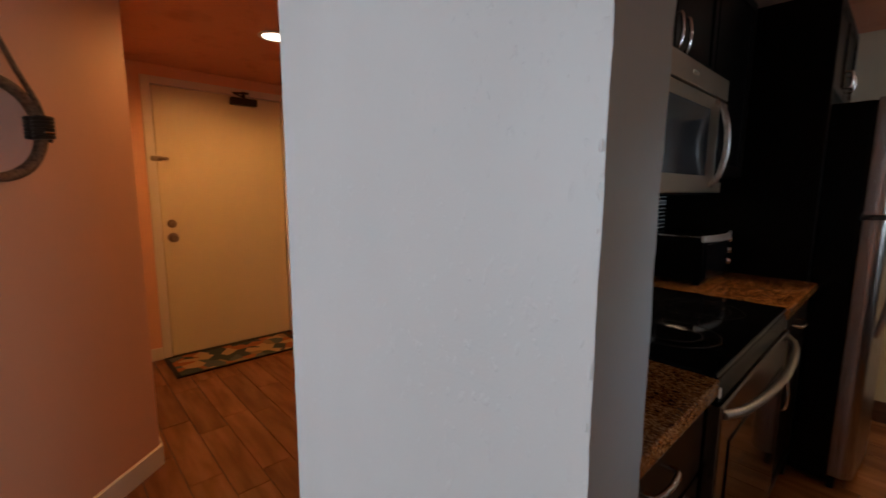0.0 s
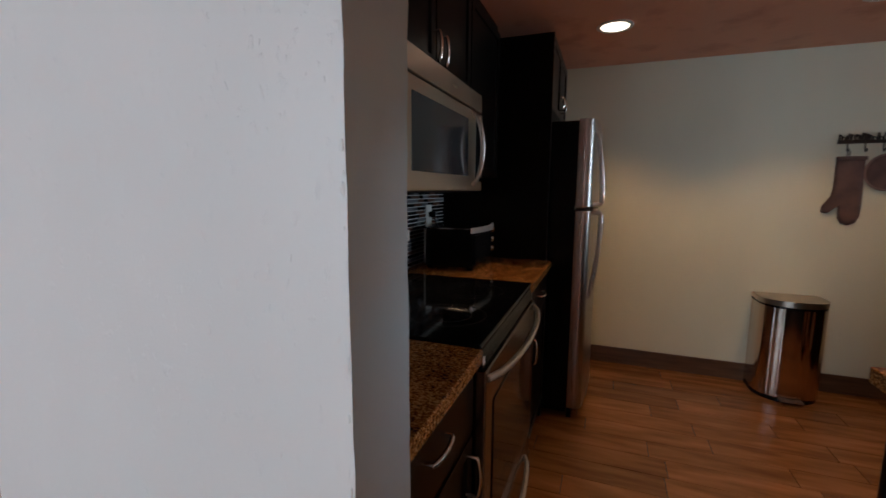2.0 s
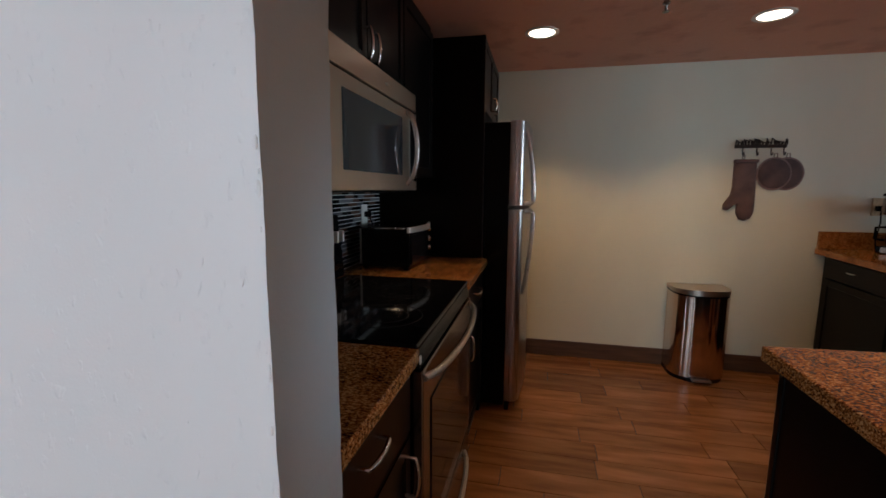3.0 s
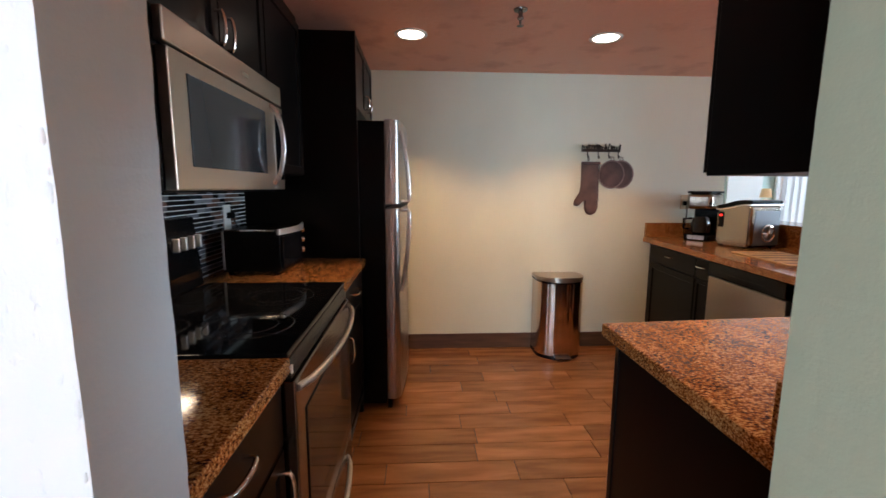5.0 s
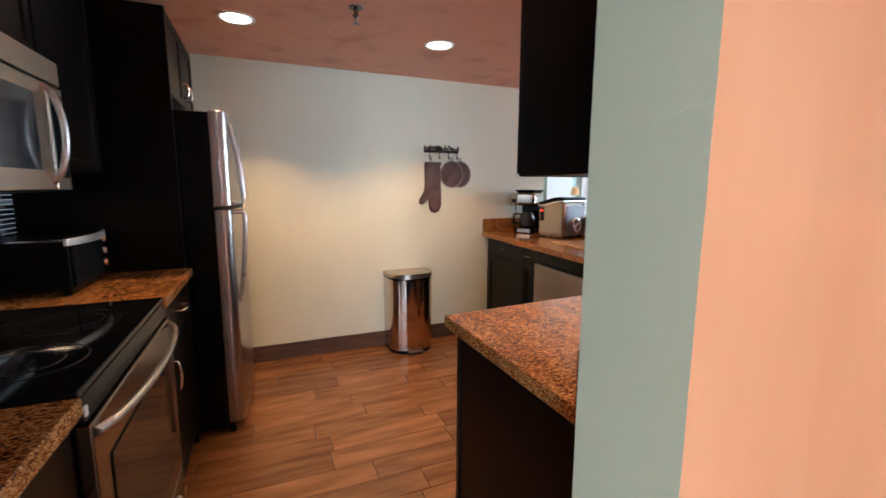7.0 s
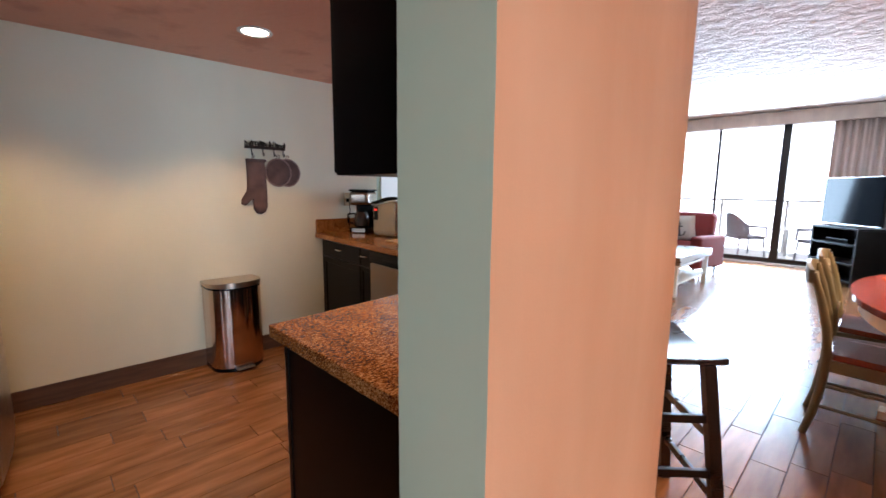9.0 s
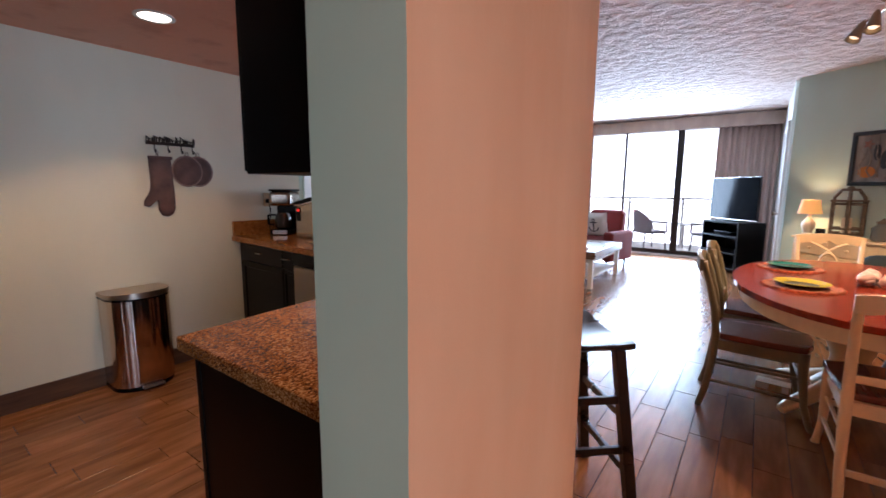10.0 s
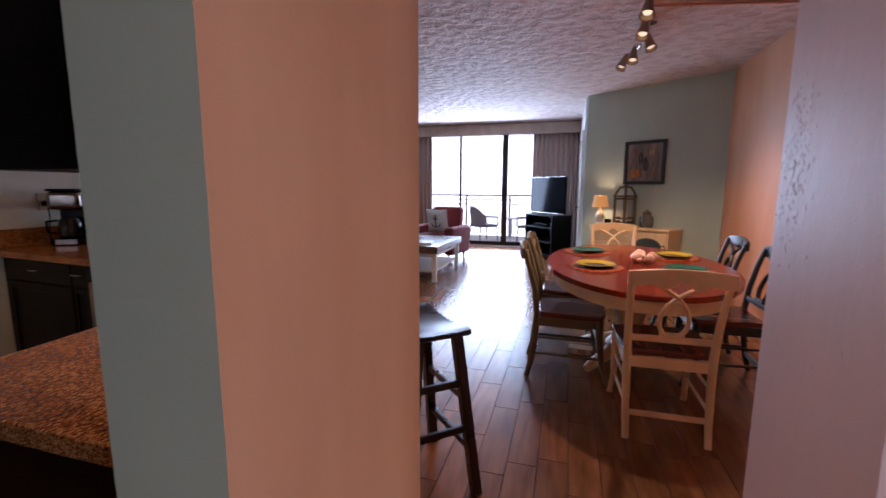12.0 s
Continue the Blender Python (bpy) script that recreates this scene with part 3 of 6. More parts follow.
part("steel_strip", box(B(), 1.14, 1.862, 0.9005, 0.9065, 0.952, 0.982, 0.002), M_DIMMED_STEEL, bg, "brushed steel strip")
part("display_frame", box(B(), 1.32, 1.655, 0.909, 0.92, 1.03, 1.15, 0.004), M_DIMMED_STEEL, bg, "dark metal display frame")
part("display", box(B(), 1.328, 1.647, 0.907, 0.915, 1.038, 1.142, 0.002), M_GLASS_BLACK, bg, "dark display")
for x in (1.175, 1.245, 1.688, 1.738, 1.788, 1.838):
    bm = lathe(B(), [(0.022, 0), (0.022, 0.010), (0.019, 0.013)], 20, pose(x, 0.917, 1.095, 90 + TILT, 0, 0))
    k = part("knob", bm, M_BLACK, bg, "dark knob with satin metal grip")
    part("grip", box(B(), x - 0.0065, x + 0.0065, 0.884, 0.907, 1.072, 1.120, 0.003), M_ALUMINIUM, k, "satin metal grip")

# mosaic behind the range: thin glass strips in light joints
mortar = structure("backsplash_mortar", box(B(), 0.605, 2.512, 0.979, 0.985, 0.914, 1.34), mat("pale_grout", (0.62, 0.61, 0.59), 0.8), "pale grout of the mosaic backsplash", "backsplash")
M_MOSAIC = mat("glass_mosaic", (0.1, 0.1, 0.1), 0.12)
n, l, b = nodes(M_MOSAIC)
info = n.new("ShaderNodeObjectInfo")
r = ramp(M_MOSAIC, info.outputs["Random"], [(0.0, (0.016, 0.013, 0.013)), (0.30, (0.10, 0.05, 0.035)), (0.45, (0.10, 0.10, 0.11)), (0.62, (0.03, 0.032, 0.04)), (0.80, (0.17, 0.17, 0.18)), (0.92, (0.11, 0.065, 0.05))], "CONSTANT")
l.new(r.outputs[0], b.inputs["Base Color"])
rng = random.Random(7)
strips = {}
z = 0.918
while z < 1.32:
    x = 1.16 + rng.uniform(-0.1, 0)
    while x < 2.505:
        w = rng.choice((0.05, 0.075, 0.1, 0.15))
        if x + w > 2.509:
            w = round(2.509 - x, 4)
        if w > 0.012:
            if w not in strips:
                strips[w] = part("tile", box(B(), 0, w - 0.003, 0, 0.0045, 0, 0.0165), M_MOSAIC, mortar, smooth=False)
                t = strips[w]
            else:
                t = new("tile", strips[w].data)
                t.parent = mortar
            t.location = (x, 0.9745 + rng.uniform(0, 0.001), z)
        x += max(w, 0.012)
    z += 0.0195

ol = thing("outlet", "white wall outlet on the mosaic with a plug", "outlet")
part("plate", box(B(), 2.235, 2.305, 0.968, 0.974, 1.10, 1.215, 0.002), M_WHITE_PLASTIC, ol)
pl = part("plug", box(B(), 2.255, 2.295, 0.94, 0.968, 1.15, 1.18, 0.005), M_BLACK, ol, "black plug")
part("cable", tube(B(), [(2.275, 0.945, 1.155), (2.29, 0.93, 1.10), (2.31, 0.925, 1.02), (2.30, 0.92, 0.93)], 0.0035), M_BLACK, pl)

mw = thing("microwave", "stainless steel over-the-range microwave, closed", "microwave")
part("case", box(B(), 1.178, 1.984, 0.63, 0.985, 1.2875, 1.698, 0.004), M_BLACK, mw, "black case")
dmw = part("microwave_door", box(B(), 1.180, 1.87, 0.600, 0.628, 1.292, 1.612, 0.004), M_STEEL, mw, "brushed steel door")
part("window", box(B(), 1.255, 1.775, 0.5975, 0.602, 1.35, 1.57, 0.002), mat("smoked_glass", (0.028, 0.028, 0.03), 0.1, 0.0, 0.2), dmw, "smoked glass window")
bar_handle(dmw, (1.838, 0.600, 1.315), (1.838, 0.600, 1.605), (0, -0.044, 0), 0.0095, M_STEEL_UP)
cp = part("control_panel", box(B(), 1.873, 1.984, 0.602, 0.628, 1.292, 1.612, 0.003), M_STEEL, mw, "steel control panel")
part("keypad", box(B(), 1.888, 1.972, 0.5995, 0.604, 1.33, 1.59, 0.002), M_GLASS_BLACK, cp, "black keypad")
vt = part("vent", box(B(), 1.178, 1.984, 0.604, 0.628, 1.62, 1.695, 0.005), M_STEEL, mw, "brushed steel vent strip")
part("badge", box(B(), 1.60, 1.65, 0.6025, 0.605, 1.652, 1.664), M_CHROME, vt, "small plain badge")
part("underside", box(B(), 1.19, 1.97, 0.64, 0.975, 1.286, 1.2875), M_DARK_METAL, mw)
part("hood_light", box(B(), 1.525, 1.655, 0.85, 0.915, 1.2852, 1.2862), M_GLOW, mw, "lit hood light")
lamp("hood_light_beam", "AREA", look((1.59, 0.88, 1.283), (1.59, 0.881, 0)), 0.7, WARM, size=(0.13, 0.065))


def wall_unit(x0, x1, z0, z1, y0, label, doors, y1=0.985):
    t = thing("wall_cabinet", label, "cabinet", group="wall cabinets")
    part("body", box(B(), x0, x1, y0 + 0.02, y1, z0, z1), M_CABINET, t)
    w = (x1 - x0) / doors
    made = [panel_front(t, "door", (x0 + (k + 1) * w - 0.003, y0 + 0.02), (x0 + k * w + 0.003, y0 + 0.02), (0, -1), z0 + 0.004, z1 - 0.004) for k in range(doors)]
    return t, made


t, ds = wall_unit(0.603, 1.172, 1.30, 2.12, 0.655, "espresso stained wall cabinet beside the microwave", 1)
t, ds = wall_unit(1.176, 1.986, 1.702, 2.12, 0.655, "espresso stained wall cabinet over the microwave", 2)
for d, x in zip(ds, (1.548, 1.614)):
    bar_handle(d, (x, 0.655, 1.725), (x, 0.655, 1.82), (0, -0.032, 0), 0.0055)
t, ds = wall_unit(1.990, 2.51, 1.36, 2.12, 0.655, "espresso stained wall cabinet beside the tall panel", 1)
t, ds = wall_unit(2.54, 3.30, 1.72, 2.10, 0.375, "espresso stained cabinet over the refrigerator", 2)
for d, x in zip(ds, (2.86, 2.98)):
    bar_handle(d, (x, 0.375, 1.77), (x, 0.375, 1.84), (0, -0.03, 0), 0.006)
tp = thing("tall_panel", "espresso stained tall end panel of the refrigerator", "panel")
part("board", box(B(), 2.514, 2.537, 0.3785, 0.985, 0.0, 2.10, 0.002), M_CABINET, tp)
part("edge_band", box(B(), 2.5135, 2.5375, 0.375, 0.3783, 0.0, 2.10, 0.001), M_CABINET, tp, "dark front edge band")
tagged(obj("cabinet_scribe", box(B(), 0.603, 2.537, 0.68, 0.985, 2.122, LOW - 0.001), M_CABINET), "dark filler strip between cabinets and ceiling", "trim", kind="structure")

fr = thing("refrigerator", "stainless steel top-freezer refrigerator with black sides", "refrigerator", pose(2.548, 0.160, 0, 0, 0, -2.4))
part("body", box(B(), 0.002, 0.722, 0.082, 0.70, 0.03, 1.66, 0.006), M_BLACK, fr, "black body")


def fridge_door_plan():
    """Doors with a broad rounded edge on both sides and a slightly bowed face."""
    arc = [(0.042 - 0.042 * math.cos(math.pi / 2 * k / 8), 0.040 - 0.042 * math.sin(math.pi / 2 * k / 8)) for k in range(9)]
    face = [(0.042 + 0.64 * k / 12, -0.002 - 0.012 * math.sin(math.pi * k / 12)) for k in range(1, 12)]
    return arc + face + [(0.724 - x, y) for x, y in arc[::-1]] + [(0.724, 0.076), (0.0, 0.076)]


for nm, z0, z1 in (("freezer_door", 1.208, 1.668), ("fridge_door", 0.06, 1.188)):
    d = part(nm, prism(B(), fridge_door_plan(), z0, z1, 0.003), M_FRIDGE, fr, "brushed steel door")
    za, zb = (1.222, 1.615) if nm == "freezer_door" else (0.70, 1.176)
    seam, end = (za, zb) if nm == "freezer_door" else (zb, za)
    pts = [(0.062, -0.002, seam), (0.062, -0.044, seam)]
    pts += [(0.062, -0.004 - 0.05 * math.cos(math.pi / 2 * k / 9) ** 0.8, seam + (end - seam) * (0.03 + 0.97 * k / 9)) for k in range(10)]
    part("handle", tube(B(), pts, 0.0125, 8), M_STEEL_UP, d, "curved steel handle")
    part("edge_gasket", box(B(), 0.004, 0.72, 0.076, 0.082, z0 + 0.01, z1 - 0.01), M_BLACK, d, "black door gasket")
part("hinge_cover", box(B(), 0.62, 0.70, 0.01, 0.11, 1.66, 1.685, 0.005), M_BLACK, fr)
part("kick_grille", box(B(), 0.01, 0.71, 0.05, 0.075, 0.0, 0.055), M_BLACK, fr)

to = thing("toaster_oven", "black countertop toaster oven with steel lip", "toaster oven", pose(0, 0, 0))
part("case", box(B(), 2.045, 2.43, 0.655, 0.905, 0.93, 1.115, 0.004), M_BLACK, to)
part("edge_trim", box(B(), 2.0435, 2.049, 0.66, 0.90, 1.110, 1.1165, 0.001), M_CHROME, to, "thin steel edge")
part("edge_trim", box(B(), 2.0435, 2.049, 0.893, 0.903, 0.94, 1.110, 0.001), M_STEEL_UP, to, "thin steel edge")
part("glass_door", box(B(), 2.06, 2.34, 0.645, 0.656, 0.945, 1.085, 0.003), M_GLASS_BLACK, to, "dark glass door")
bow = [(2.043 + 0.389 * k / 12, 0.654 - 0.03 * math.sin(math.pi * k / 12)) for k in range(13)]
part("lip", prism(B(), bow + [(x, y + 0.012) for x, y in bow[::-1]], 1.094, 1.119, 0.002), M_ALUMINIUM, to, "curved steel lip")
for z in (0.985, 1.035, 1.085):
    part("knob", lathe(B(), [(0.015, 0), (0.015, 0.012), (0.010, 0.018)], 16, pose(2.385, 0.655, z, 90)), M_CHROME, to, "chrome knob")
for x in (2.07, 2.40):
    for y in (0.68, 0.88):
        part("foot", lathe(B(), [(0.012, 0.914), (0.014, 0.931)], 10, pose(x, y, 0)), M_BLACK, to)

# ---- kitchen, sink side ----
TOP_OUTLINE = [(0.647, -0.485), (1.335, -0.485), (1.365, -1.10), (1.93, -1.645), (3.508, -1.765), (3.508, -2.398), (1.62, -2.398), (0.705, -1.082), (0.647, -1.082)]
tagged(obj("corner_worktop", prism(B(), TOP_OUTLINE, 0.876, 0.914, 0.005), M_GRANITE, True), "polished orange-brown granite worktop turning the corner", "worktop", group="granite worktops")
tagged(obj("granite_upstand", box(B(), 3.488, 3.509, -2.396, -1.775, 0.9145, 1.03, 0.003), M_GRANITE, True), "granite upstand against the end wall", "upstand", group="granite upstands")
tagged(obj("granite_upstand", box(B(), 0.646, 0.735, -1.07, -0.487, 0.9145, 1.02, 0.003), M_GRANITE, True), "granite upstand against the wall end", "upstand", group="granite upstands")
tagged(obj("granite_upstand", prism(B(), [(0.70, -1.085), (1.62, -2.399), (3.486, -2.399), (3.486, -2.378), (1.632, -2.378), (0.725, -1.085)], 0.9145, 1.03), M_GRANITE, True), "granite face of the raised breakfast bar", "upstand", group="granite upstands")
tagged(obj("breakfast_bar", prism(B(), [(0.648, -1.085), (0.56, -1.28), (1.48, -2.66), (3.508, -2.66), (3.508, -2.37), (1.64, -2.37), (0.735, -1.085)], 1.031, 1.069, 0.005), M_GRANITE, True), "raised granite breakfast bar top", "bar top")

pen = thing("peninsula_cabinet", "espresso stained peninsula cabinet with plain end", "cabinet", group="base cabinets")
part("body", prism(B(), [(0.648, -0.515), (1.292, -0.515), (1.325, -1.10), (0.72, -1.09), (0.648, -1.08)], 0.1, 0.875), M_CABINET, pen)
part("toe_kick", prism(B(), [(0.648, -0.52), (1.25, -0.52), (1.28, -1.10), (0.72, -1.09), (0.648, -1.08)], 0, 0.1), M_CABINET, pen)
part("end_trim", box(B(), 1.272, 1.294, -0.52, -0.511, 0.0, 0.875, 0.002), M_CABINET, pen)
d = panel_front(pen, "door", (1.294, -0.53), (1.324, -1.08), (1, 0.05), 0.115, 0.86)
bar_handle(d, (1.327, -0.60, 0.70), (1.327, -0.60, 0.80), (0.03, 0, 0), 0.0055)
sk = thing("sink_cabinet", "espresso stained diagonal corner sink cabinet", "cabinet", group="base cabinets")
part("body", prism(B(), [(1.345, -1.115), (1.90, -1.665), (1.98, -2.36), (1.66, -2.36), (0.78, -1.115)], 0.0, 0.875), M_CABINET, sk)
panel_front(sk, "door", (1.365, -1.125), (1.89, -1.645), (0.70, 0.71), 0.115, 0.86)
SKEW = Matrix.Translation((1.93, -1.67, 0)) @ pose(0, 0, 0, 0, 0, -4.3) @ Matrix.Translation((-1.93, 1.67, 0))
dw = thing("dishwasher", "stainless steel dishwasher with black control strip", "dishwasher", SKEW)
part("tub", box(B(), 2.02, 2.645, -2.12, -1.70, 0.02, 0.872), M_BLACK, dw)
part("door_panel", box(B(), 2.024, 2.641, -1.70, -1.675, 0.12, 0.775, 0.004), M_STEEL, dw, "brushed steel door")
cs = part("control_strip", box(B(), 2.024, 2.641, -1.70, -1.668, 0.78, 0.868, 0.006), M_BLACK, dw, "glossy black control strip")
for k in range(7):
    part("button", box(B(), 2.16 + 0.045 * k, 2.185 + 0.045 * k, -1.669, -1.6665, 0.815, 0.822), M_RING, cs)
part("kick_plate", box(B(), 2.03, 2.635, -1.74, -1.72, 0.0, 0.115), M_BLACK, dw)
bc = thing("base_cabinet", "espresso stained base cabinet beside the dishwasher", "cabinet", SKEW, group="base cabinets")
part("body", box(B(), 2.65, 3.495, -2.10, -1.705, 0.1, 0.874), M_CABINET, bc)
part("toe_kick", box(B(), 2.65, 3.495, -2.10, -1.76, 0.0, 0.1), M_CABINET, bc)
for x0, x1 in ((2.655, 2.80), (2.81, 3.44)):
    dr = flat_front(bc, "drawer", (x0, -1.705), (x1, -1.705), (0, 1), 0.735, 0.86)
    c = (x0 + x1) / 2
    bar_handle(dr, (c - 0.04, -1.687, 0.81), (c + 0.04, -1.687, 0.81), (0, 0.028, 0), 0.005)
    panel_front(bc, "door", (x0, -1.705), (x1, -1.705), (0, 1), 0.115, 0.725, 0.055 if x1 - x0 > 0.2 else 0.03)
uc = thing("wall_cabinet", "espresso stained wall cabinet hung over the peninsula", "cabinet", group="wall cabinets")
part("body", box(B(), 0.646, 0.905, -1.078, -0.465, 1.326, LOW - 0.002, 0.002), M_CABINET, uc)
panel_front(uc, "door", (0.906, -0.47), (0.906, -0.77), (1, 0), 1.332, 2.15)
panel_front(uc, "door", (0.906, -0.775), (0.906, -1.075), (1, 0), 1.332, 2.15)

cm = thing("coffee_maker", "steel and black drip coffee maker with glass jug", "coffee maker", pose(3.33, -2.14, 0.914, 0, 0, 212))
part("base", box(B(), -0.09, 0.09, -0.11, 0.11, 0, 0.045, 0.01), M_BLACK, cm)
part("column", box(B(), -0.088, 0.088, 0.03, 0.11, 0.045, 0.24, 0.012), M_BLACK, cm)
hd = part("brew_head", box(B(), -0.092, 0.092, -0.11, 0.112, 0.235, 0.355, 0.03, 4), M_POLISHED, cm, "brushed steel brew head")
part("lid", box(B(), -0.088, 0.088, -0.105, 0.108, 0.355, 0.372, 0.006), M_BLACK, hd)
jg = part("jug", lathe(B(), [(0.045, 0.047), (0.066, 0.06), (0.070, 0.11), (0.055, 0.165), (0.046, 0.18), (0.043, 0.178)], 24, pose(0, -0.04, 0)), mat("dark_jug_glass", (0.02, 0.015, 0.012), 0.04), cm, "dark glass jug")
part("jug_handle", tube(B(), [(-0.05, -0.07, 0.165), (-0.10, -0.10, 0.16), (-0.10, -0.10, 0.09), (-0.06, -0.08, 0.08)], 0.008), M_BLACK, jg)
part("front_plate", box(B(), -0.06, 0.06, -0.113, -0.108, 0.008, 0.04, 0.002), M_STEEL_UP, cm, "steel front plate")

im = thing("ice_maker", "countertop ice maker with steel front and black lid", "ice maker", pose(2.95, -2.192, 0.914, 0, 0, 193))


def swept(base, top, y0, y1, bevel):
    """A body whose upper edge follows a curve across its width."""
    xs = [-0.126 + 0.252 * k / 12 for k in range(13)]
    bm = prism(B(), [(x, base(x)) for x in xs] + [(x, top(x)) for x in xs[::-1]], y0, y1, bevel)
    bmesh.ops.transform(bm, matrix=Matrix(((1, 0, 0, 0), (0, 0, 1, 0), (0, 1, 0, 0), (0, 0, 0, 1))), verts=bm.verts)
    return bm


def brow(x):
    u = min(1, max(0, (x + 0.11) / 0.21))
    return 0.247 + 0.036 * u * u * (3 - 2 * u)


part("case", swept(lambda x: 0.012, brow, -0.135, 0.135, 0.02), M_POLISHED, im, "polished steel case")
part("side_panel", box(B(), 0.1245, 0.129, -0.10, 0.12, 0.02, 0.25, 0.003), mat("grey_plastic", (0.12, 0.13, 0.14), 0.35), im, "dark grey vent side")
gr = part("fan_guard", lathe(B(), [(0.055, 0.129), (0.059, 0.132), (0.053, 0.134), (0.049, 0.131)], 28, pose(0, 0.02, 0.10) @ pose(0, 0, 0, 0, 90, 0), False), M_CHROME, im, "round chrome fan guard")
for k in range(6):
    a = math.pi * k / 6
    c, s = 0.052 * math.cos(a), 0.052 * math.sin(a)
    part("spoke", tube(B(), [(0.132, 0.02 - c, 0.10 - s), (0.132, 0.02 + c, 0.10 + s)], 0.003, 6), M_CHROME, gr)
part("lid", swept(lambda x: brow(x) + 0.009, lambda x: brow(x) + 0.03 + 0.012 * math.cos(12 * x), -0.134, 0.134, 0.004), M_BLACK, im, "glossy black lid")
part("lid_trim", swept(brow, lambda x: brow(x) + 0.0085, -0.139, 0.138, 0.001), M_ALUMINIUM, im, "satin lid trim")
kp = part("keypad", box(B(), -0.105, -0.065, -0.139, -0.134, 0.13, 0.235, 0.003), M_GLASS_BLACK, im, "black keypad")
M_RED = mat("red_led", (0.5, 0.01, 0.01), 0.4)
M_RED.node_tree.nodes["Principled BSDF"].inputs["Emission Color"].default_value = (1, 0.03, 0.02, 1)
M_RED.node_tree.nodes["Principled BSDF"].inputs["Emission Strength"].default_value = 3
part("indicator", box(B(), -0.095, -0.075, -0.1405, -0.138, 0.205, 0.218), M_RED, kp, "small red indicator")
for x in (-0.08, 0.08):
    for y in (-0.12, 0.12):
        part("foot", lathe(B(), [(0.012, 0), (0.014, 0.013)], 10, pose(x, y, 0)), M_BLACK, im)

M_TAN = mat("tan_bamboo", (0.55, 0.38, 0.2), 0.5)
nz = add_noise(M_TAN, 30, (1, 4, 1), 4)
vary(M_TAN, nz.outputs[0], (0.38, 0.24, 0.11), (0.64, 0.47, 0.27))
db = thing("drying_mat", "tan patterned drying mat on the worktop", "mat", pose(2.42, -2.01, 0.914, 0, 0, -6))
part("pad", box(B(), -0.24, 0.24, -0.15, 0.15, 0.0005, 0.007, 0.003), M_TAN, db)
for k in range(5):
    part("stripe", box(B(), -0.20 + 0.09 * k, -0.17 + 0.09 * k, -0.13, 0.13, 0.0065, 0.0078), M_BASE_WOOD, db, "brown stripe")
ol = thing("outlet", "wall outlet with a black plug by the coffee maker", "outlet")
part("plate", box(B(), 3.503, 3.509, -2.125, -2.055, 1.14, 1.255, 0.002), M_TAN, ol, "tan cover plate")
part("plug", box(B(), 3.47, 3.503, -2.11, -2.07, 1.17, 1.205, 0.005), M_BLACK, ol)
part("cable", tube(B(), [(3.475, -2.09, 1.175), (3.45, -2.08, 1.10), (3.44, -2.06, 0.99), (3.43, -2.06, 0.925)], 0.004), M_BLACK, ol)

# step bin against the end wall
bn = thing("step_bin", "brushed steel rounded step bin with lid", "bin", pose(3.49, -1.040, 0))


def half_round(w, d, seg=14, inset=0.0):
    """Plan of the bin: flat to the wall, rounded towards the room."""
    pts = [(-0.0 - inset, w - inset), (-d * 0.45, w - inset)]
    pts += [(-d * 0.45 - (d * 0.55 - inset) * math.sin(math.pi * k / seg), (w - inset) * math.cos(math.pi * k / seg)) for k in range(1, seg)]
    pts += [(-d * 0.45, -w + inset), (-0.0 - inset, -w + inset)]
    return pts


def dented_round(w, d, seg=72):
    """The bin's skin: the same plan with shallow upright waves, as thin rolled sheet has."""
    pts = [(-0.0, w), (-d * 0.45, w)]
    for k in range(1, seg):
        a = math.pi * k / seg
        r = 1 + 0.012 * math.sin(17 * a) + 0.005 * math.sin(31 * a + 1.0)
        pts.append((-d * 0.45 - d * 0.55 * r * math.sin(a) ** 0.75, w * (1 if math.cos(a) > 0 else -1) * abs(math.cos(a)) ** 0.8))
    return pts + [(-d * 0.45, -w), (-0.0, -w)]


part("body", prism(B(), dented_round(0.174, 0.272), 0.03, 0.592), M_BIN, bn, "brushed steel body")
part("base_ring", prism(B(), half_round(0.174, 0.278, 24), 0.0, 0.032), M_BLACK, bn, "black base ring")
part("rim", prism(B(), half_round(0.178, 0.284, 24), 0.592, 0.604), M_BLACK, bn, "dark rim gap")
bm = prism(B(), half_round(0.181, 0.290, 24), 0.605, 0.634, 0.006)
for v in bm.verts:
    v.co.z += 0.008 * (1 - (v.co.y / 0.181) ** 2) if v.co.z > 0.625 else 0
part("lid", bm, M_STEEL, bn, "steel lid")
part("pedal", box(B(), -0.31, -0.24, -0.06, 0.06, 0.018, 0.032, 0.005), M_STEEL_UP, bn, "steel pedal")

# rack with mitt and pot holders
rk = thing("hook_rack", "black iron hook rack with cut-out script", "rack", pose(3.508, -1.375, 1.585))
part("rail", box(B(), -0.008, 0, -0.155, 0.155, 0.0, 0.022, 0.001), M_DARK_METAL, rk)
rng = random.Random(12)
y = 0.15
while y > -0.15:
    w, h = rng.uniform(0.008, 0.02), rng.uniform(0.018, 0.046)
    part("scroll", tube(B(), [(-0.004, y, 0.02), (-0.004, y - w * 0.2, 0.02 + h), (-0.004, y - w * 0.8, 0.02 + h * 0.8), (-0.004, y - w, 0.02)], 0.004, 6), M_DARK_METAL, rk)
    y -= w + 0.003
for y in (0.105, 0.02, -0.065, -0.14):
    part("hook", tube(B(), [(-0.006, y, 0.005), (-0.007, y, -0.035), (-0.016, y, -0.05), (-0.028, y, -0.045), (-0.03, y, -0.03)], 0.004, 6), M_DARK_METAL, rk)
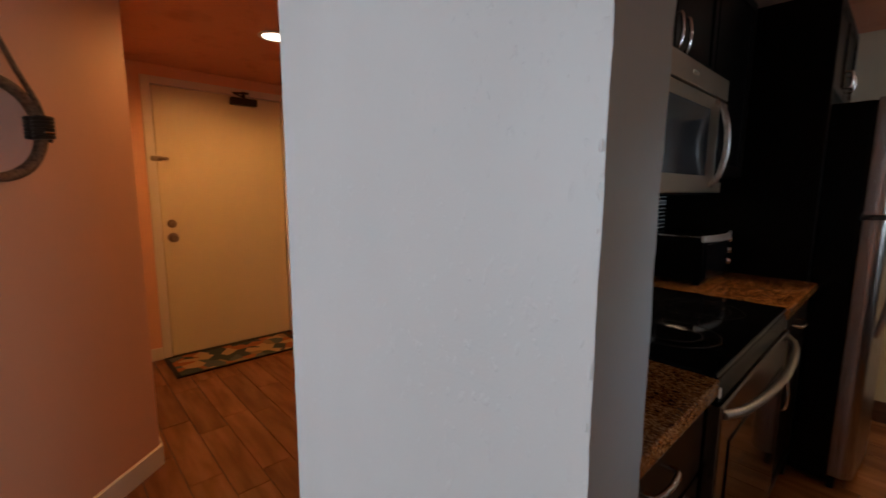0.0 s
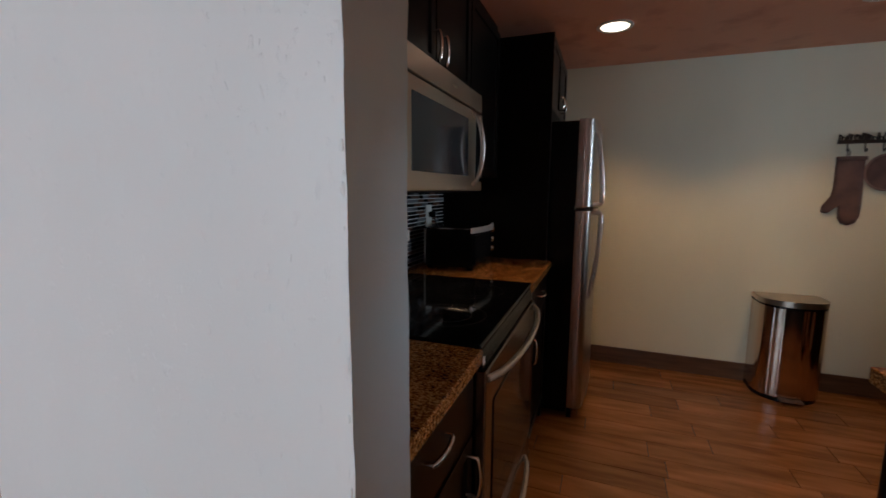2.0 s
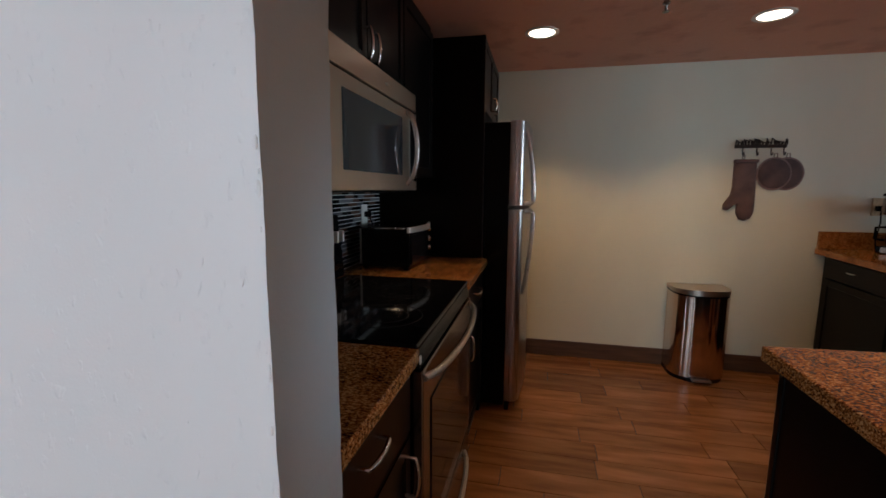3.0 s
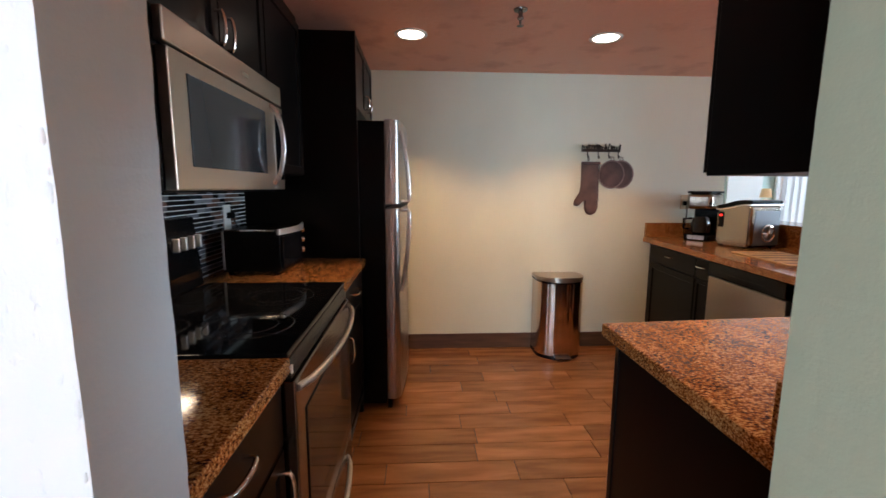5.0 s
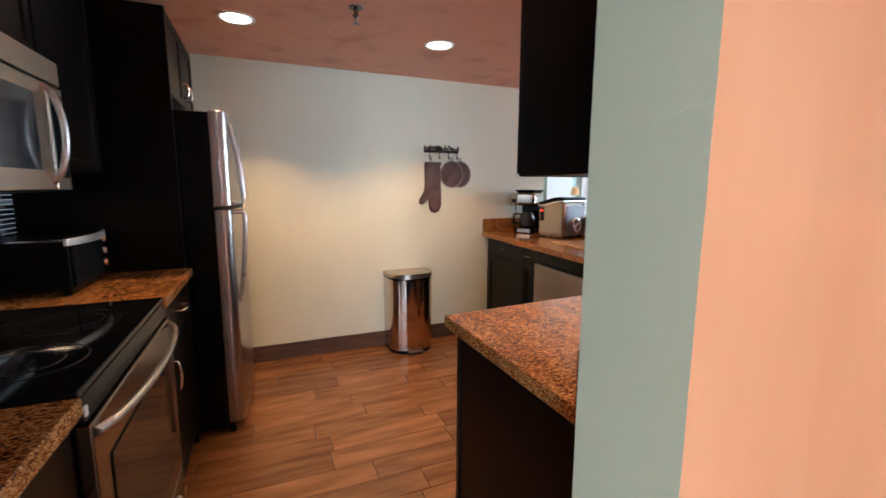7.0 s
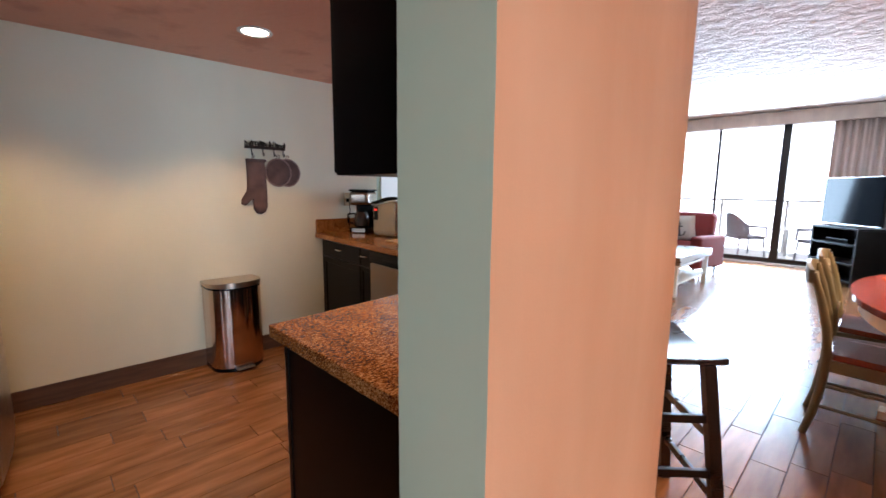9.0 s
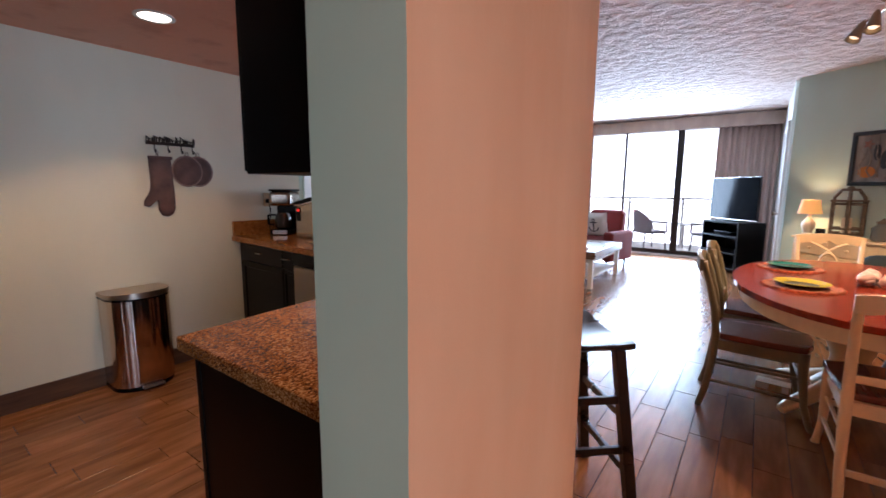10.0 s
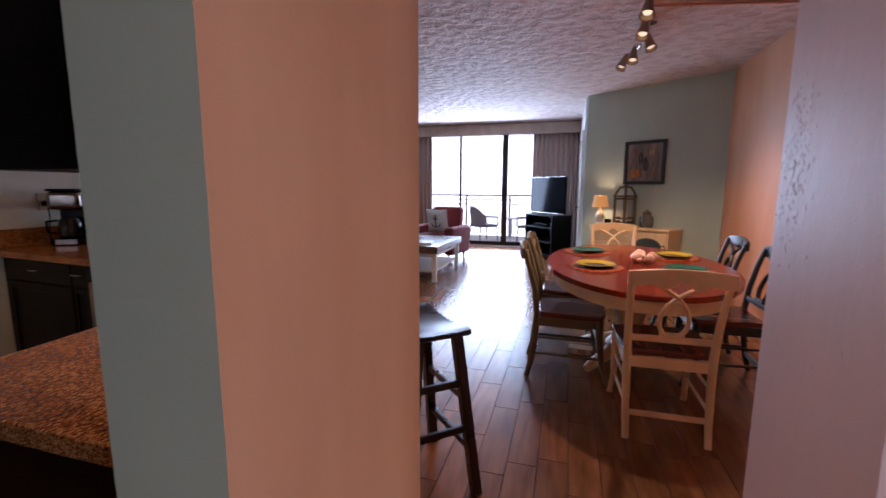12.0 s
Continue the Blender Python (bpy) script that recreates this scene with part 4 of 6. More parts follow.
M_QUILT = mat("brown_quilted_cloth", (0.13, 0.075, 0.065), 0.9)
nz = add_noise(M_QUILT, 220, (1, 1, 1), 3)
k1 = bump(M_QUILT, nz.outputs[0], 0.4, 0.002)
nz2 = add_noise(M_QUILT, 12, (1, 1, 1), 3)
vary(M_QUILT, nz2.outputs[0], (0.065, 0.036, 0.035), (0.12, 0.07, 0.06))


def pillowed(bm, outline, thick, levels=4):
    """A padded flat shape: rings shrink to the middle as they rise. The plan lies in y and z, x is outward (negative)."""
    cy = sum(p[0] for p in outline) / len(outline)
    cz = sum(p[1] for p in outline) / len(outline)
    rings = []
    for k in range(levels + 1):
        s = 1 - 0.32 * (k / levels) ** 2
        x = -0.002 - thick * math.sin(math.pi / 2 * k / levels)
        rings.append([bm.verts.new((x, cy + (y - cy) * s, cz + (z - cz) * s)) for y, z in outline])
    n = len(outline)
    for a, b in zip(rings, rings[1:]):
        for i in range(n):
            bm.faces.new((a[i], a[(i + 1) % n], b[(i + 1) % n], b[i]))
    bm.faces.new(rings[-1])
    bm.faces.new(rings[0][::-1])
    return bm


mt = thing("oven_mitt", "brown quilted oven mitt hung on a hook", "oven mitt", pose(3.508, -1.295, 1.505))
line = [(0.07, 0.0), (0.068, -0.18), (0.075, -0.235), (0.115, -0.30), (0.118, -0.335), (0.09, -0.345), (0.055, -0.31), (0.035, -0.30), (0.03, -0.37), (0.01, -0.405), (-0.025, -0.415), (-0.06, -0.40), (-0.078, -0.36), (-0.08, -0.28), (-0.075, -0.12), (-0.07, 0.0)]
part("mitt", pillowed(B(), line, 0.024), M_QUILT, mt)
part("cuff", box(B(), -0.03, -0.002, -0.073, 0.073, -0.018, 0.004, 0.004), M_QUILT, mt, "bound cuff")
part("loop", tube(B(), [(-0.01, 0.025, 0.0), (-0.012, 0.02, 0.035), (-0.012, 0.01, 0.035), (-0.01, 0.012, 0.0)], 0.003, 6), M_QUILT, mt)
for y, x in ((-1.465, -0.012), (-1.545, 0.0)):
    ph = thing("pot_holder", "round brown quilted pot holder hung on a hook", "pot holder", pose(3.508 + x, y, 1.412), group="pot holders")
    line = [(0.1 * math.cos(2 * math.pi * k / 28), 0.105 * math.sin(2 * math.pi * k / 28)) for k in range(28)]
    part("pad", pillowed(B(), line, 0.012), M_QUILT, ph)
    part("binding", tube(B(), [(-0.006, 1.0 * a, 1.0 * b) for a, b in line] + [(-0.006, *line[0])], 0.006, 6), mat("binding", (0.24, 0.16, 0.14), 0.9), ph, "paler bound edge")
    part("loop", tube(B(), [(-0.006, 0.012, 0.10), (-0.01, 0.008, 0.135), (-0.01, -0.008, 0.135), (-0.006, -0.012, 0.10)], 0.003, 6), M_QUILT, ph)

# ---- hall ----
mt = thing("door_mat", "dark patterned door mat on the entry floor", "mat", pose(1.15, 3.60, 0))
M_MAT = mat("patterned_mat", (0.2, 0.15, 0.1), 0.95)
n, l, b = nodes(M_MAT)
co = n.new("ShaderNodeTexCoord")
v = n.new("ShaderNodeTexVoronoi")
v.inputs["Scale"].default_value = 11
l.new(co.outputs["Object"], v.inputs["Vector"])
r = ramp(M_MAT, v.outputs["Color"], [(0.0, (0.03, 0.05, 0.05)), (0.35, (0.30, 0.11, 0.04)), (0.5, (0.42, 0.30, 0.16)), (0.66, (0.07, 0.10, 0.10)), (0.8, (0.24, 0.17, 0.09))], "CONSTANT")
l.new(r.outputs[0], b.inputs["Base Color"])
nz = add_noise(M_MAT, 300, (1, 1, 1), 2)
bump(M_MAT, nz.outputs[0], 0.6, 0.003)
part("field", box(B(), -0.44, 0.44, -0.19, 0.21, 0.0005, 0.009, 0.002), M_MAT, mt)
for b in ((-0.47, 0.47, -0.215, -0.19), (-0.47, 0.47, 0.21, 0.235), (-0.47, -0.44, -0.19, 0.21), (0.44, 0.47, -0.19, 0.21)):
    part("border", box(B(), *b, 0.0005, 0.011, 0.002), M_BLACK, mt, "black rubber border")

mr = thing("round_mirror", "round wall mirror in a rope-hung wooden frame", "mirror", pose(0.0153, 2.035, 1.477, 0, 0, 41.8))
M_ROPE = mat("brown_rope", (0.16, 0.10, 0.06), 0.9)
nz = add_noise(M_ROPE, 90, (1, 1, 1), 4)
vary(M_ROPE, nz.outputs[0], (0.09, 0.05, 0.03), (0.24, 0.16, 0.10))
bump(M_ROPE, nz.outputs[0], 0.5, 0.004)
part("glass", lathe(B(), [(0.142, 0.006), (0.142, 0.012), (0.141, 0.0121)], 48, pose(0, 0, 0, 90)), M_MIRROR, mr, "silvered glass")
ring = [(0.15 * math.cos(2 * math.pi * k / 48), -0.018, 0.15 * math.sin(2 * math.pi * k / 48)) for k in range(49)]
part("frame", tube(B(), ring, 0.015, 10), M_ROPE, mr, "brown wooden ring frame")
for sgn in (-1, 1):
    part("rope", tube(B(), [(sgn * 0.152, -0.03, 0.035), (sgn * 0.13, -0.03, 0.10), (sgn * 0.085, -0.022, 0.19), (sgn * 0.045, -0.016, 0.28), (0, -0.012, 0.355)], 0.008, 8), M_ROPE, mr, "hanging rope")
    turns = [(2 * math.pi * k / 10, -0.022 + 0.072 * k / 60) for k in range(61)]
    bm = tube(B(), [(sgn * 0.147 + 0.026 * math.cos(a), -0.026 + 0.02 * math.sin(a), z) for a, z in turns], 0.0085, 6)
    knot = part("knot", bm, M_DARK_METAL, mr, "dark wrapped knot")
    part("ring_pin", tube(B(), [(sgn * 0.13, -0.05, 0.0), (sgn * 0.16, -0.05, 0.0)], 0.004, 6), M_CHROME, knot, "small bright pin")
part("nail", tube(B(), [(0, 0, 0.355), (0, -0.03, 0.36)], 0.006), M_DARK_METAL, mr)

# ---- dining ----


def paint(name, colour, rough=0.4):
    """Brushed furniture paint, a little uneven."""
    m = mat(name, colour, rough)
    nz = add_noise(m, 7, (1, 1, 0.4), 5)
    vary(m, nz.outputs[0], [c * 0.82 for c in colour], [min(1, c * 1.08) for c in colour])
    fine = add_noise(m, 120, (1, 1, 0.2), 3)
    bump(m, fine.outputs[0], 0.12, 0.001)
    rough_by(m, nz.outputs[0], rough * 0.7, rough * 1.3)
    return m


def wood(name, dark, light, rough=0.3, stretch=(14, 2, 14)):
    m = mat(name, dark, rough)
    nz = add_noise(m, 1.5, stretch, 6)
    vary(m, nz.outputs[0], dark, light)
    rough_by(m, nz.outputs[0], rough * 0.6, rough * 1.4)
    bump(m, nz.outputs[0], 0.1, 0.001)
    return m


M_CREAM = paint("cream_paint", (0.82, 0.62, 0.36))
M_OLIVE = paint("olive_paint", (0.16, 0.135, 0.075))
M_NAVY = paint("black_paint", (0.02, 0.024, 0.032), 0.3)
M_RED_WOOD = wood("red_brown_wood", (0.16, 0.017, 0.006), (0.29, 0.042, 0.014), 0.16)
M_RED_WOOD.node_tree.nodes["Principled BSDF"].inputs["Specular IOR Level"].default_value = 0.25
M_SEAT_WOOD = wood("seat_wood", (0.10, 0.02, 0.012), (0.20, 0.045, 0.022), 0.25)
M_DARK_WOOD = wood("dark_stained_wood", (0.007, 0.004, 0.0035), (0.019, 0.011, 0.009), 0.3)


def dining_chair(m, paint_m, label):
    """A painted chair with a ring-and-cross back. It faces +y."""
    t = thing("dining_chair", label, "chair", m, group="chairs round the dining table")
    bm = B()
    outline = [(-0.20, -0.20), (0.20, -0.20), (0.225, 0.02), (0.235, 0.20), (0.15, 0.235), (0, 0.245), (-0.15, 0.235), (-0.235, 0.20), (-0.225, 0.02)]
    prism(bm, outline, 0.435, 0.468, 0.008)
    part("seat", bm, M_SEAT_WOOD, t, "glossy red-brown wooden seat")
    bm = B()
    box(bm, -0.205, 0.205, 0.19, 0.212, 0.375, 0.434, 0.003)
    box(bm, -0.19, 0.19, -0.222, -0.200, 0.375, 0.434, 0.003)
    for s in (-1, 1):
        box(bm, s * 0.205 - 0.011, s * 0.205 + 0.011, -0.2, 0.19, 0.375, 0.434, 0.003)
    part("seat_frame", bm, paint_m, t)
    for s in (-1, 1):
        pts = [(s * 0.195, -0.275, 0.0), (s * 0.197, -0.245, 0.12), (s * 0.20, -0.222, 0.30), (s * 0.202, -0.215, 0.46), (s * 0.207, -0.232, 0.60), (s * 0.214, -0.270, 0.76), (s * 0.221, -0.312, 0.885)]
        part("back_post", tube(B(), pts, [0.017, 0.019, 0.021, 0.022, 0.020, 0.018, 0.017], 8), paint_m, t)
        pts = [(s * 0.215, 0.265, 0.0), (s * 0.215, 0.245, 0.03), (s * 0.205, 0.215, 0.14), (s * 0.205, 0.195, 0.30), (s * 0.205, 0.19, 0.435)]
        part("front_leg", tube(B(), pts, [0.020, 0.016, 0.018, 0.024, 0.027], 8), paint_m, t)
        part("side_stretcher", tube(B(), [(s * 0.198, -0.235, 0.175), (s * 0.206, 0.21, 0.165)], 0.010, 6), paint_m, t)
        part("side_stretcher", tube(B(), [(s * 0.199, -0.222, 0.29), (s * 0.206, 0.195, 0.285)], 0.009, 6), paint_m, t)
    part("rear_stretcher", box(B(), -0.20, 0.20, -0.247, -0.233, 0.115, 0.145, 0.003), paint_m, t)
    part("front_stretcher", box(B(), -0.20, 0.20, 0.195, 0.207, 0.24, 0.268, 0.003), paint_m, t)
    # crest rail, hollow towards the sitter, scrolled below
    bm, rows = B(), []
    for k in range(17):
        u = -1 + 2 * k / 16
        x = 0.238 * u
        y = -0.315 - 0.024 * (1 - u * u)
        top = 0.925 - 0.022 * u * u
        low = 0.842 + 0.022 * math.cos(3.4 * math.pi * u) * (1 - abs(u)) - 0.01 * abs(u)
        rows.append([bm.verts.new(v) for v in ((x, y - 0.011, low), (x, y + 0.011, low), (x, y + 0.009, top), (x, y - 0.013, top))])
    for a, b in zip(rows, rows[1:]):
        for i in range(4):
            bm.faces.new((a[i], a[(i + 1) % 4], b[(i + 1) % 4], b[i]))
    bm.faces.new(rows[0][::-1])
    bm.faces.new(rows[-1])
    bmesh.ops.bevel(bm, geom=[e for e in bm.edges], offset=0.0025, segments=1, affect="EDGES")
    part("crest_rail", bm, paint_m, t)
    part("lower_rail", box(B(), -0.203, 0.203, -0.233, -0.215, 0.522, 0.555, 0.003), paint_m, t)
    bm = B()
    lean = lambda z: -0.223 - 0.10 * ((z - 0.53) / 0.36) ** 1.2 if z > 0.53 else -0.222
    ring = []
    for k in range(33):
        a = 2 * math.pi * k / 32
        z = 0.655 + 0.098 * math.sin(a)
        ring.append((0.066 * math.cos(a) * (1 - 0.18 * math.sin(a)), lean(z), z))
    tube(bm, ring, 0.015, 8, 0.75)
    for s in (-1, 1):
        tube(bm, [(s * -0.035, lean(0.735), 0.735), (0, lean(0.775), 0.775), (s * 0.05, lean(0.81), 0.81), (s * 0.12, lean(0.838), 0.845)], [0.014, 0.015, 0.014, 0.012], 8, 0.75)
    box(bm, -0.06, 0.06, -0.234, -0.214, 0.553, 0.575, 0.004)
    part("splat", bm, paint_m, t, "carved ring and cross splat")
    return t


near = dining_chair(pose(-0.430, -2.61, 0, 0, 0, 181), M_CREAM, "cream painted dining chair with red-brown seat")
copy_thing(near, pose(-0.405, -4.78, 0, 0, 0, 2))
ol1 = dining_chair(pose(0.068, -3.16, 0, 0, 0, 93), M_OLIVE, "olive painted dining chair with red-brown seat")
copy_thing(ol1, pose(0.072, -3.80, 0, 0, 0, 90))
nv1 = dining_chair(pose(-0.92, -4.03, 0, 0, 0, -93), M_NAVY, "black painted dining chair with red-brown seat")
copy_thing(nv1, pose(-0.93, -3.30, 0, 0, 0, -90))

tb = thing("dining_table", "oval dining table with red-brown top and cream base", "table", pose(-0.385, -3.43, 0))


def oval(a, b, n=56):
    return [(a * math.cos(2 * math.pi * k / n), b * math.sin(2 * math.pi * k / n)) for k in range(n)]


part("tabletop", prism(B(), oval(0.62, 1.04), 0.728, 0.76, 0.008), M_RED_WOOD, tb, "glossy red-brown wooden top")
part("apron", prism(B(), oval(0.575, 0.99), 0.645, 0.728, 0.004), M_CREAM, tb, "cream painted apron")
part("pedestal", lathe(B(), [(0.16, 0.10), (0.17, 0.14), (0.11, 0.20), (0.09, 0.32), (0.13, 0.44), (0.15, 0.52), (0.12, 0.58), (0.20, 0.645)], 28), M_CREAM, tb, "cream turned pedestal")
for k in range(4):
    a = math.pi / 4 + k * math.pi / 2
    c, s = math.cos(a), math.sin(a)
    part("foot", tube(B(), [(0.08 * c, 0.08 * s, 0.17), (0.25 * c, 0.25 * s, 0.10), (0.40 * c, 0.40 * s, 0.045), (0.44 * c, 0.44 * s, 0.028)], [0.05, 0.045, 0.035, 0.028], 8), M_CREAM, tb)

M_PLACEMAT = mat("orange_woven_mat", (0.42, 0.13, 0.05), 0.95)
nz = add_noise(M_PLACEMAT, 160, (1, 1, 1), 2)
bump(M_PLACEMAT, nz.outputs[0], 0.6, 0.003)
vary(M_PLACEMAT, add_noise(M_PLACEMAT, 75, (1, 1, 1), 3).outputs[0], (0.13, 0.038, 0.016), (0.46, 0.16, 0.07), 0.36, 0.60)
M_YELLOW = mat("yellow_glaze", (0.50, 0.41, 0.025), 0.12)
M_PLATE_TEAL = mat("teal_glaze", (0.02, 0.15, 0.12), 0.12)
M_PLATE_SIDE = mat("dark_glaze", (0.03, 0.02, 0.012), 0.2)
for x, y, glaze, word in ((-0.08, -3.87, M_PLATE_TEAL, "teal"), (-0.10, -3.16, M_YELLOW, "yellow"), (-0.72, -3.78, M_YELLOW, "yellow"), (-0.66, -3.14, M_PLATE_TEAL, "teal")):
    pm = thing("placemat", "round orange woven placemat with scalloped edge", "placemat", pose(x, y, 0.7605), group="placemats")
    edge = [((0.185 + 0.008 * math.cos(18 * a)) * math.cos(a), (0.185 + 0.008 * math.cos(18 * a)) * math.sin(a)) for a in (2 * math.pi * k / 90 for k in range(90))]
    part("weave", prism(B(), edge, 0, 0.004), M_PLACEMAT, pm)
    part("rim", tube(B(), [(0.96 * a, 0.96 * b, 0.005) for a, b in edge[::2]] + [(0.96 * edge[0][0], 0.96 * edge[0][1], 0.005)], 0.004, 6), M_PLACEMAT, pm, "braided rim")
    p = thing("plate", "glossy " + word + " dinner plate on a placemat", "plate", pose(x, y, 0.7645), group="dinner plates")
    part("dish", lathe(B(), [(0.07, 0.001), (0.075, 0.004), (0.105, 0.012), (0.128, 0.023), (0.131, 0.025), (0.128, 0.0265), (0.104, 0.018), (0.08, 0.0115), (0.02, 0.010)], 48), glaze, p)
    part("underside", lathe(B(), [(0.066, 0.0), (0.072, 0.0), (0.106, 0.0105), (0.1285, 0.0215), (0.128, 0.0225), (0.10, 0.0115)], 48), M_PLATE_SIDE, p, "dark underside")
M_SHELL = mat("pink_shell", (0.72, 0.48, 0.40), 0.35)
nz = add_noise(M_SHELL, 40, (1, 1, 6), 4)
vary(M_SHELL, nz.outputs[0], (0.58, 0.33, 0.26), (0.82, 0.64, 0.56))
for dx, dy, s, rz in ((0, 0, 1.0, 20), (-0.085, 0.02, 0.9, 110), (0.05, 0.085, 0.95, -40), (-0.04, 0.09, 0.8, 200)):
    sh = thing("sea_shell", "pink and white sea shell on the table", "shell", pose(-0.44 + dx, -3.50 + dy, 0.7605, 0, 0, rz), group="sea shells")
    bm = lathe(B(), [(0.003, -0.055), (0.012, -0.045), (0.022, -0.03), (0.026, -0.022), (0.034, -0.008), (0.044, 0.008), (0.047, 0.022), (0.036, 0.04), (0.012, 0.052)], 18)
    for v in bm.verts:
        a = math.atan2(v.co.y, v.co.x)
        k = 1 + 0.08 * math.sin(5 * a + 60 * v.co.z)
        v.co.x, v.co.y = v.co.x * k, v.co.y * k
    bmesh.ops.transform(bm, matrix=pose(0, 0, 0.044 * s, 90, 0, 0) @ Matrix.Scale(s, 4), verts=bm.verts)
    part("whorl", bm, M_SHELL, sh)
    part("lip", tube(B(), [(-0.02 * s, -0.03 * s, 0.02 * s), (-0.045 * s, 0.0, 0.035 * s), (-0.03 * s, 0.035 * s, 0.03 * s)], [0.008 * s, 0.012 * s, 0.006 * s], 8), M_SHELL, sh, "pale flared lip")

# bar stool by the breakfast bar: its long side runs with the bar
st = thing("bar_stool", "dark stained wooden saddle-seat bar stool", "stool", pose(0.694, -1.752, 0, 0, 0, -47))
bm, rows = B(), []
for k in range(17):
    u = -1 + 2 * k / 16
    z = 0.722 + 0.034 * u * u
    r = 0.012 if k in (0, 16) else 0.004 if k in (1, 15) else 0.0
    x = 0.228 * u
    rows.append([bm.verts.new(v) for v in ((x, -0.128 + r, z - 0.044 + r), (x, 0.128 - r, z - 0.044 + r), (x, 0.131 - r, z - 0.03), (x, 0.128 - r, z - r), (x, 0.06, z - 0.005 - r), (x, -0.06, z - 0.005 - r), (x, -0.128 + r, z - r), (x, -0.131 + r, z - 0.03))])
for a, b in zip(rows, rows[1:]):
    for i in range(8):
        bm.faces.new((a[i], a[(i + 1) % 8], b[(i + 1) % 8], b[i]))
bm.faces.new(rows[0][::-1])
bm.faces.new(rows[-1])
part("seat", bm, M_DARK_WOOD, st, "saddle-shaped dark wooden seat")
for sx in (-1, 1):
    for sy in (-1, 1):
        bm = box(B(), -0.021, 0.021, -0.021, 0.021, 0, 0.70, 0.004)
        for v in bm.verts:
            f = 1 - v.co.z / 0.72
            v.co.x += sx * (0.16 + 0.055 * f)
            v.co.y += sy * (0.085 + 0.075 * f)
        part("leg", bm, M_DARK_WOOD, st)
for sy in (-1, 1):
    for z, x, y in ((0.20, 0.19, 0.14), (0.43, 0.175, 0.115)):
        part("stretcher", box(B(), -x, x, sy * y - 0.009, sy * y + 0.009, z - 0.015, z + 0.015, 0.002), M_DARK_WOOD, st)
for sx in (-1, 1):
    for z, x, y in ((0.30, 0.192, 0.13), (0.50, 0.176, 0.11)):
        part("stretcher", box(B(), sx * x - 0.009, sx * x + 0.009, -y, y, z - 0.015, z + 0.015, 0.002), M_DARK_WOOD, st)

# ---- angled teal wall: sideboard, lamp, lantern, jar, picture ----
TEAL_AT = pose(-0.13, -6.88, 0, 0, 0, math.degrees(math.atan2(0.576, -0.818)))
# in this frame x runs along the wall away from the living room, and -y comes out of it


def on_teal(s, out, z, turn=0):
    return TEAL_AT @ pose(s, -out, z, 0, 0, turn)


sb = thing("sideboard", "cream painted sideboard with shaped apron and drawers", "sideboard", on_teal(0.905, 0.005, 0.01))
part("top", box(B(), -0.545, 0.545, -0.40, 0, 0.765, 0.79, 0.006), M_CREAM, sb)
part("carcass", box(B(), -0.53, 0.53, -0.375, -0.005, 0.30, 0.765, 0.003), M_CREAM, sb)
for k in range(3):
    d = part("drawer", box(B(), -0.51 + 0.345 * k, -0.185 + 0.345 * k, -0.388, -0.374, 0.60, 0.745, 0.005), M_CREAM, sb)
    part("pull", lathe(B(), [(0.012, 0), (0.010, 0.012), (0.016, 0.02), (0.008, 0.027)], 14, pose(-0.347 + 0.345 * k, -0.388, 0.672, 90)), M_CREAM, d, "cream round pull")
    part("cupboard_door", box(B(), -0.51 + 0.345 * k, -0.185 + 0.345 * k, -0.386, -0.374, 0.32, 0.585, 0.006), M_CREAM, sb)
for sx in (-1, 1):
    for y in (-0.355, -0.03):
        part("leg", tube(B(), [(sx * 0.50, y, 0.31), (sx * 0.505, y, 0.15), (sx * 0.51, y, -0.01)], [0.028, 0.02, 0.014], 8), M_CREAM, sb)

bg2 = thing("cloth_bag", "dark teal soft bag standing before the sideboard", "bag", pose(-0.79, -5.40, 0, 0, 0, 8))
M_BAG = mat("dark_teal_cloth", (0.012, 0.03, 0.036), 0.75)
nz = add_noise(M_BAG, 180, (1, 1, 1), 3)
bump(M_BAG, nz.outputs[0], 0.5, 0.002)
vary(M_BAG, add_noise(M_BAG, 7, (1, 1, 1), 4).outputs[0], (0.008, 0.020, 0.026), (0.02, 0.045, 0.052))
bm = lathe(B(), [(0.11, 0.0), (0.135, 0.02), (0.145, 0.30), (0.14, 0.55), (0.15, 0.635), (0.145, 0.66), (0.12, 0.695), (0.08, 0.722), (0.03, 0.734)], 32)
for v in bm.verts:
    k = 1 + 0.03 * math.sin(3 * math.atan2(v.co.y, v.co.x) + 9 * v.co.z)
    v.co.x, v.co.y = v.co.x * k, v.co.y * 0.75 * k
part("body", bm, M_BAG, bg2)
band = [(0.155 * math.cos(2 * math.pi * k / 40), 0.118 * math.sin(2 * math.pi * k / 40), 0.64 + 0.004 * math.sin(5 * k)) for k in range(41)]
part("piping", tube(B(), band, 0.008, 6), mat("grey_teal_piping", (0.05, 0.085, 0.09), 0.6), bg2, "paler rolled edge")
for sx in (-1, 1):
    part("strap", tube(B(), [(sx * 0.15, 0, 0.64), (sx * 0.19, 0.0, 0.65), (sx * 0.205, 0.0, 0.62), (sx * 0.17, 0, 0.50)], 0.010, 6, 0.5), M_BAG, bg2)

tl = thing("table_lamp", "white table lamp with glowing fabric shade", "lamp", on_teal(0.40, 0.20, 0.80))
part("base", lathe(B(), [(0.055, 0), (0.06, 0.012), (0.04, 0.03), (0.052, 0.06), (0.068, 0.10), (0.06, 0.145), (0.028, 0.19), (0.018, 0.21), (0.018, 0.25)], 24), paint("white_ceramic", (0.72, 0.68, 0.6), 0.2), tl, "white ceramic base")
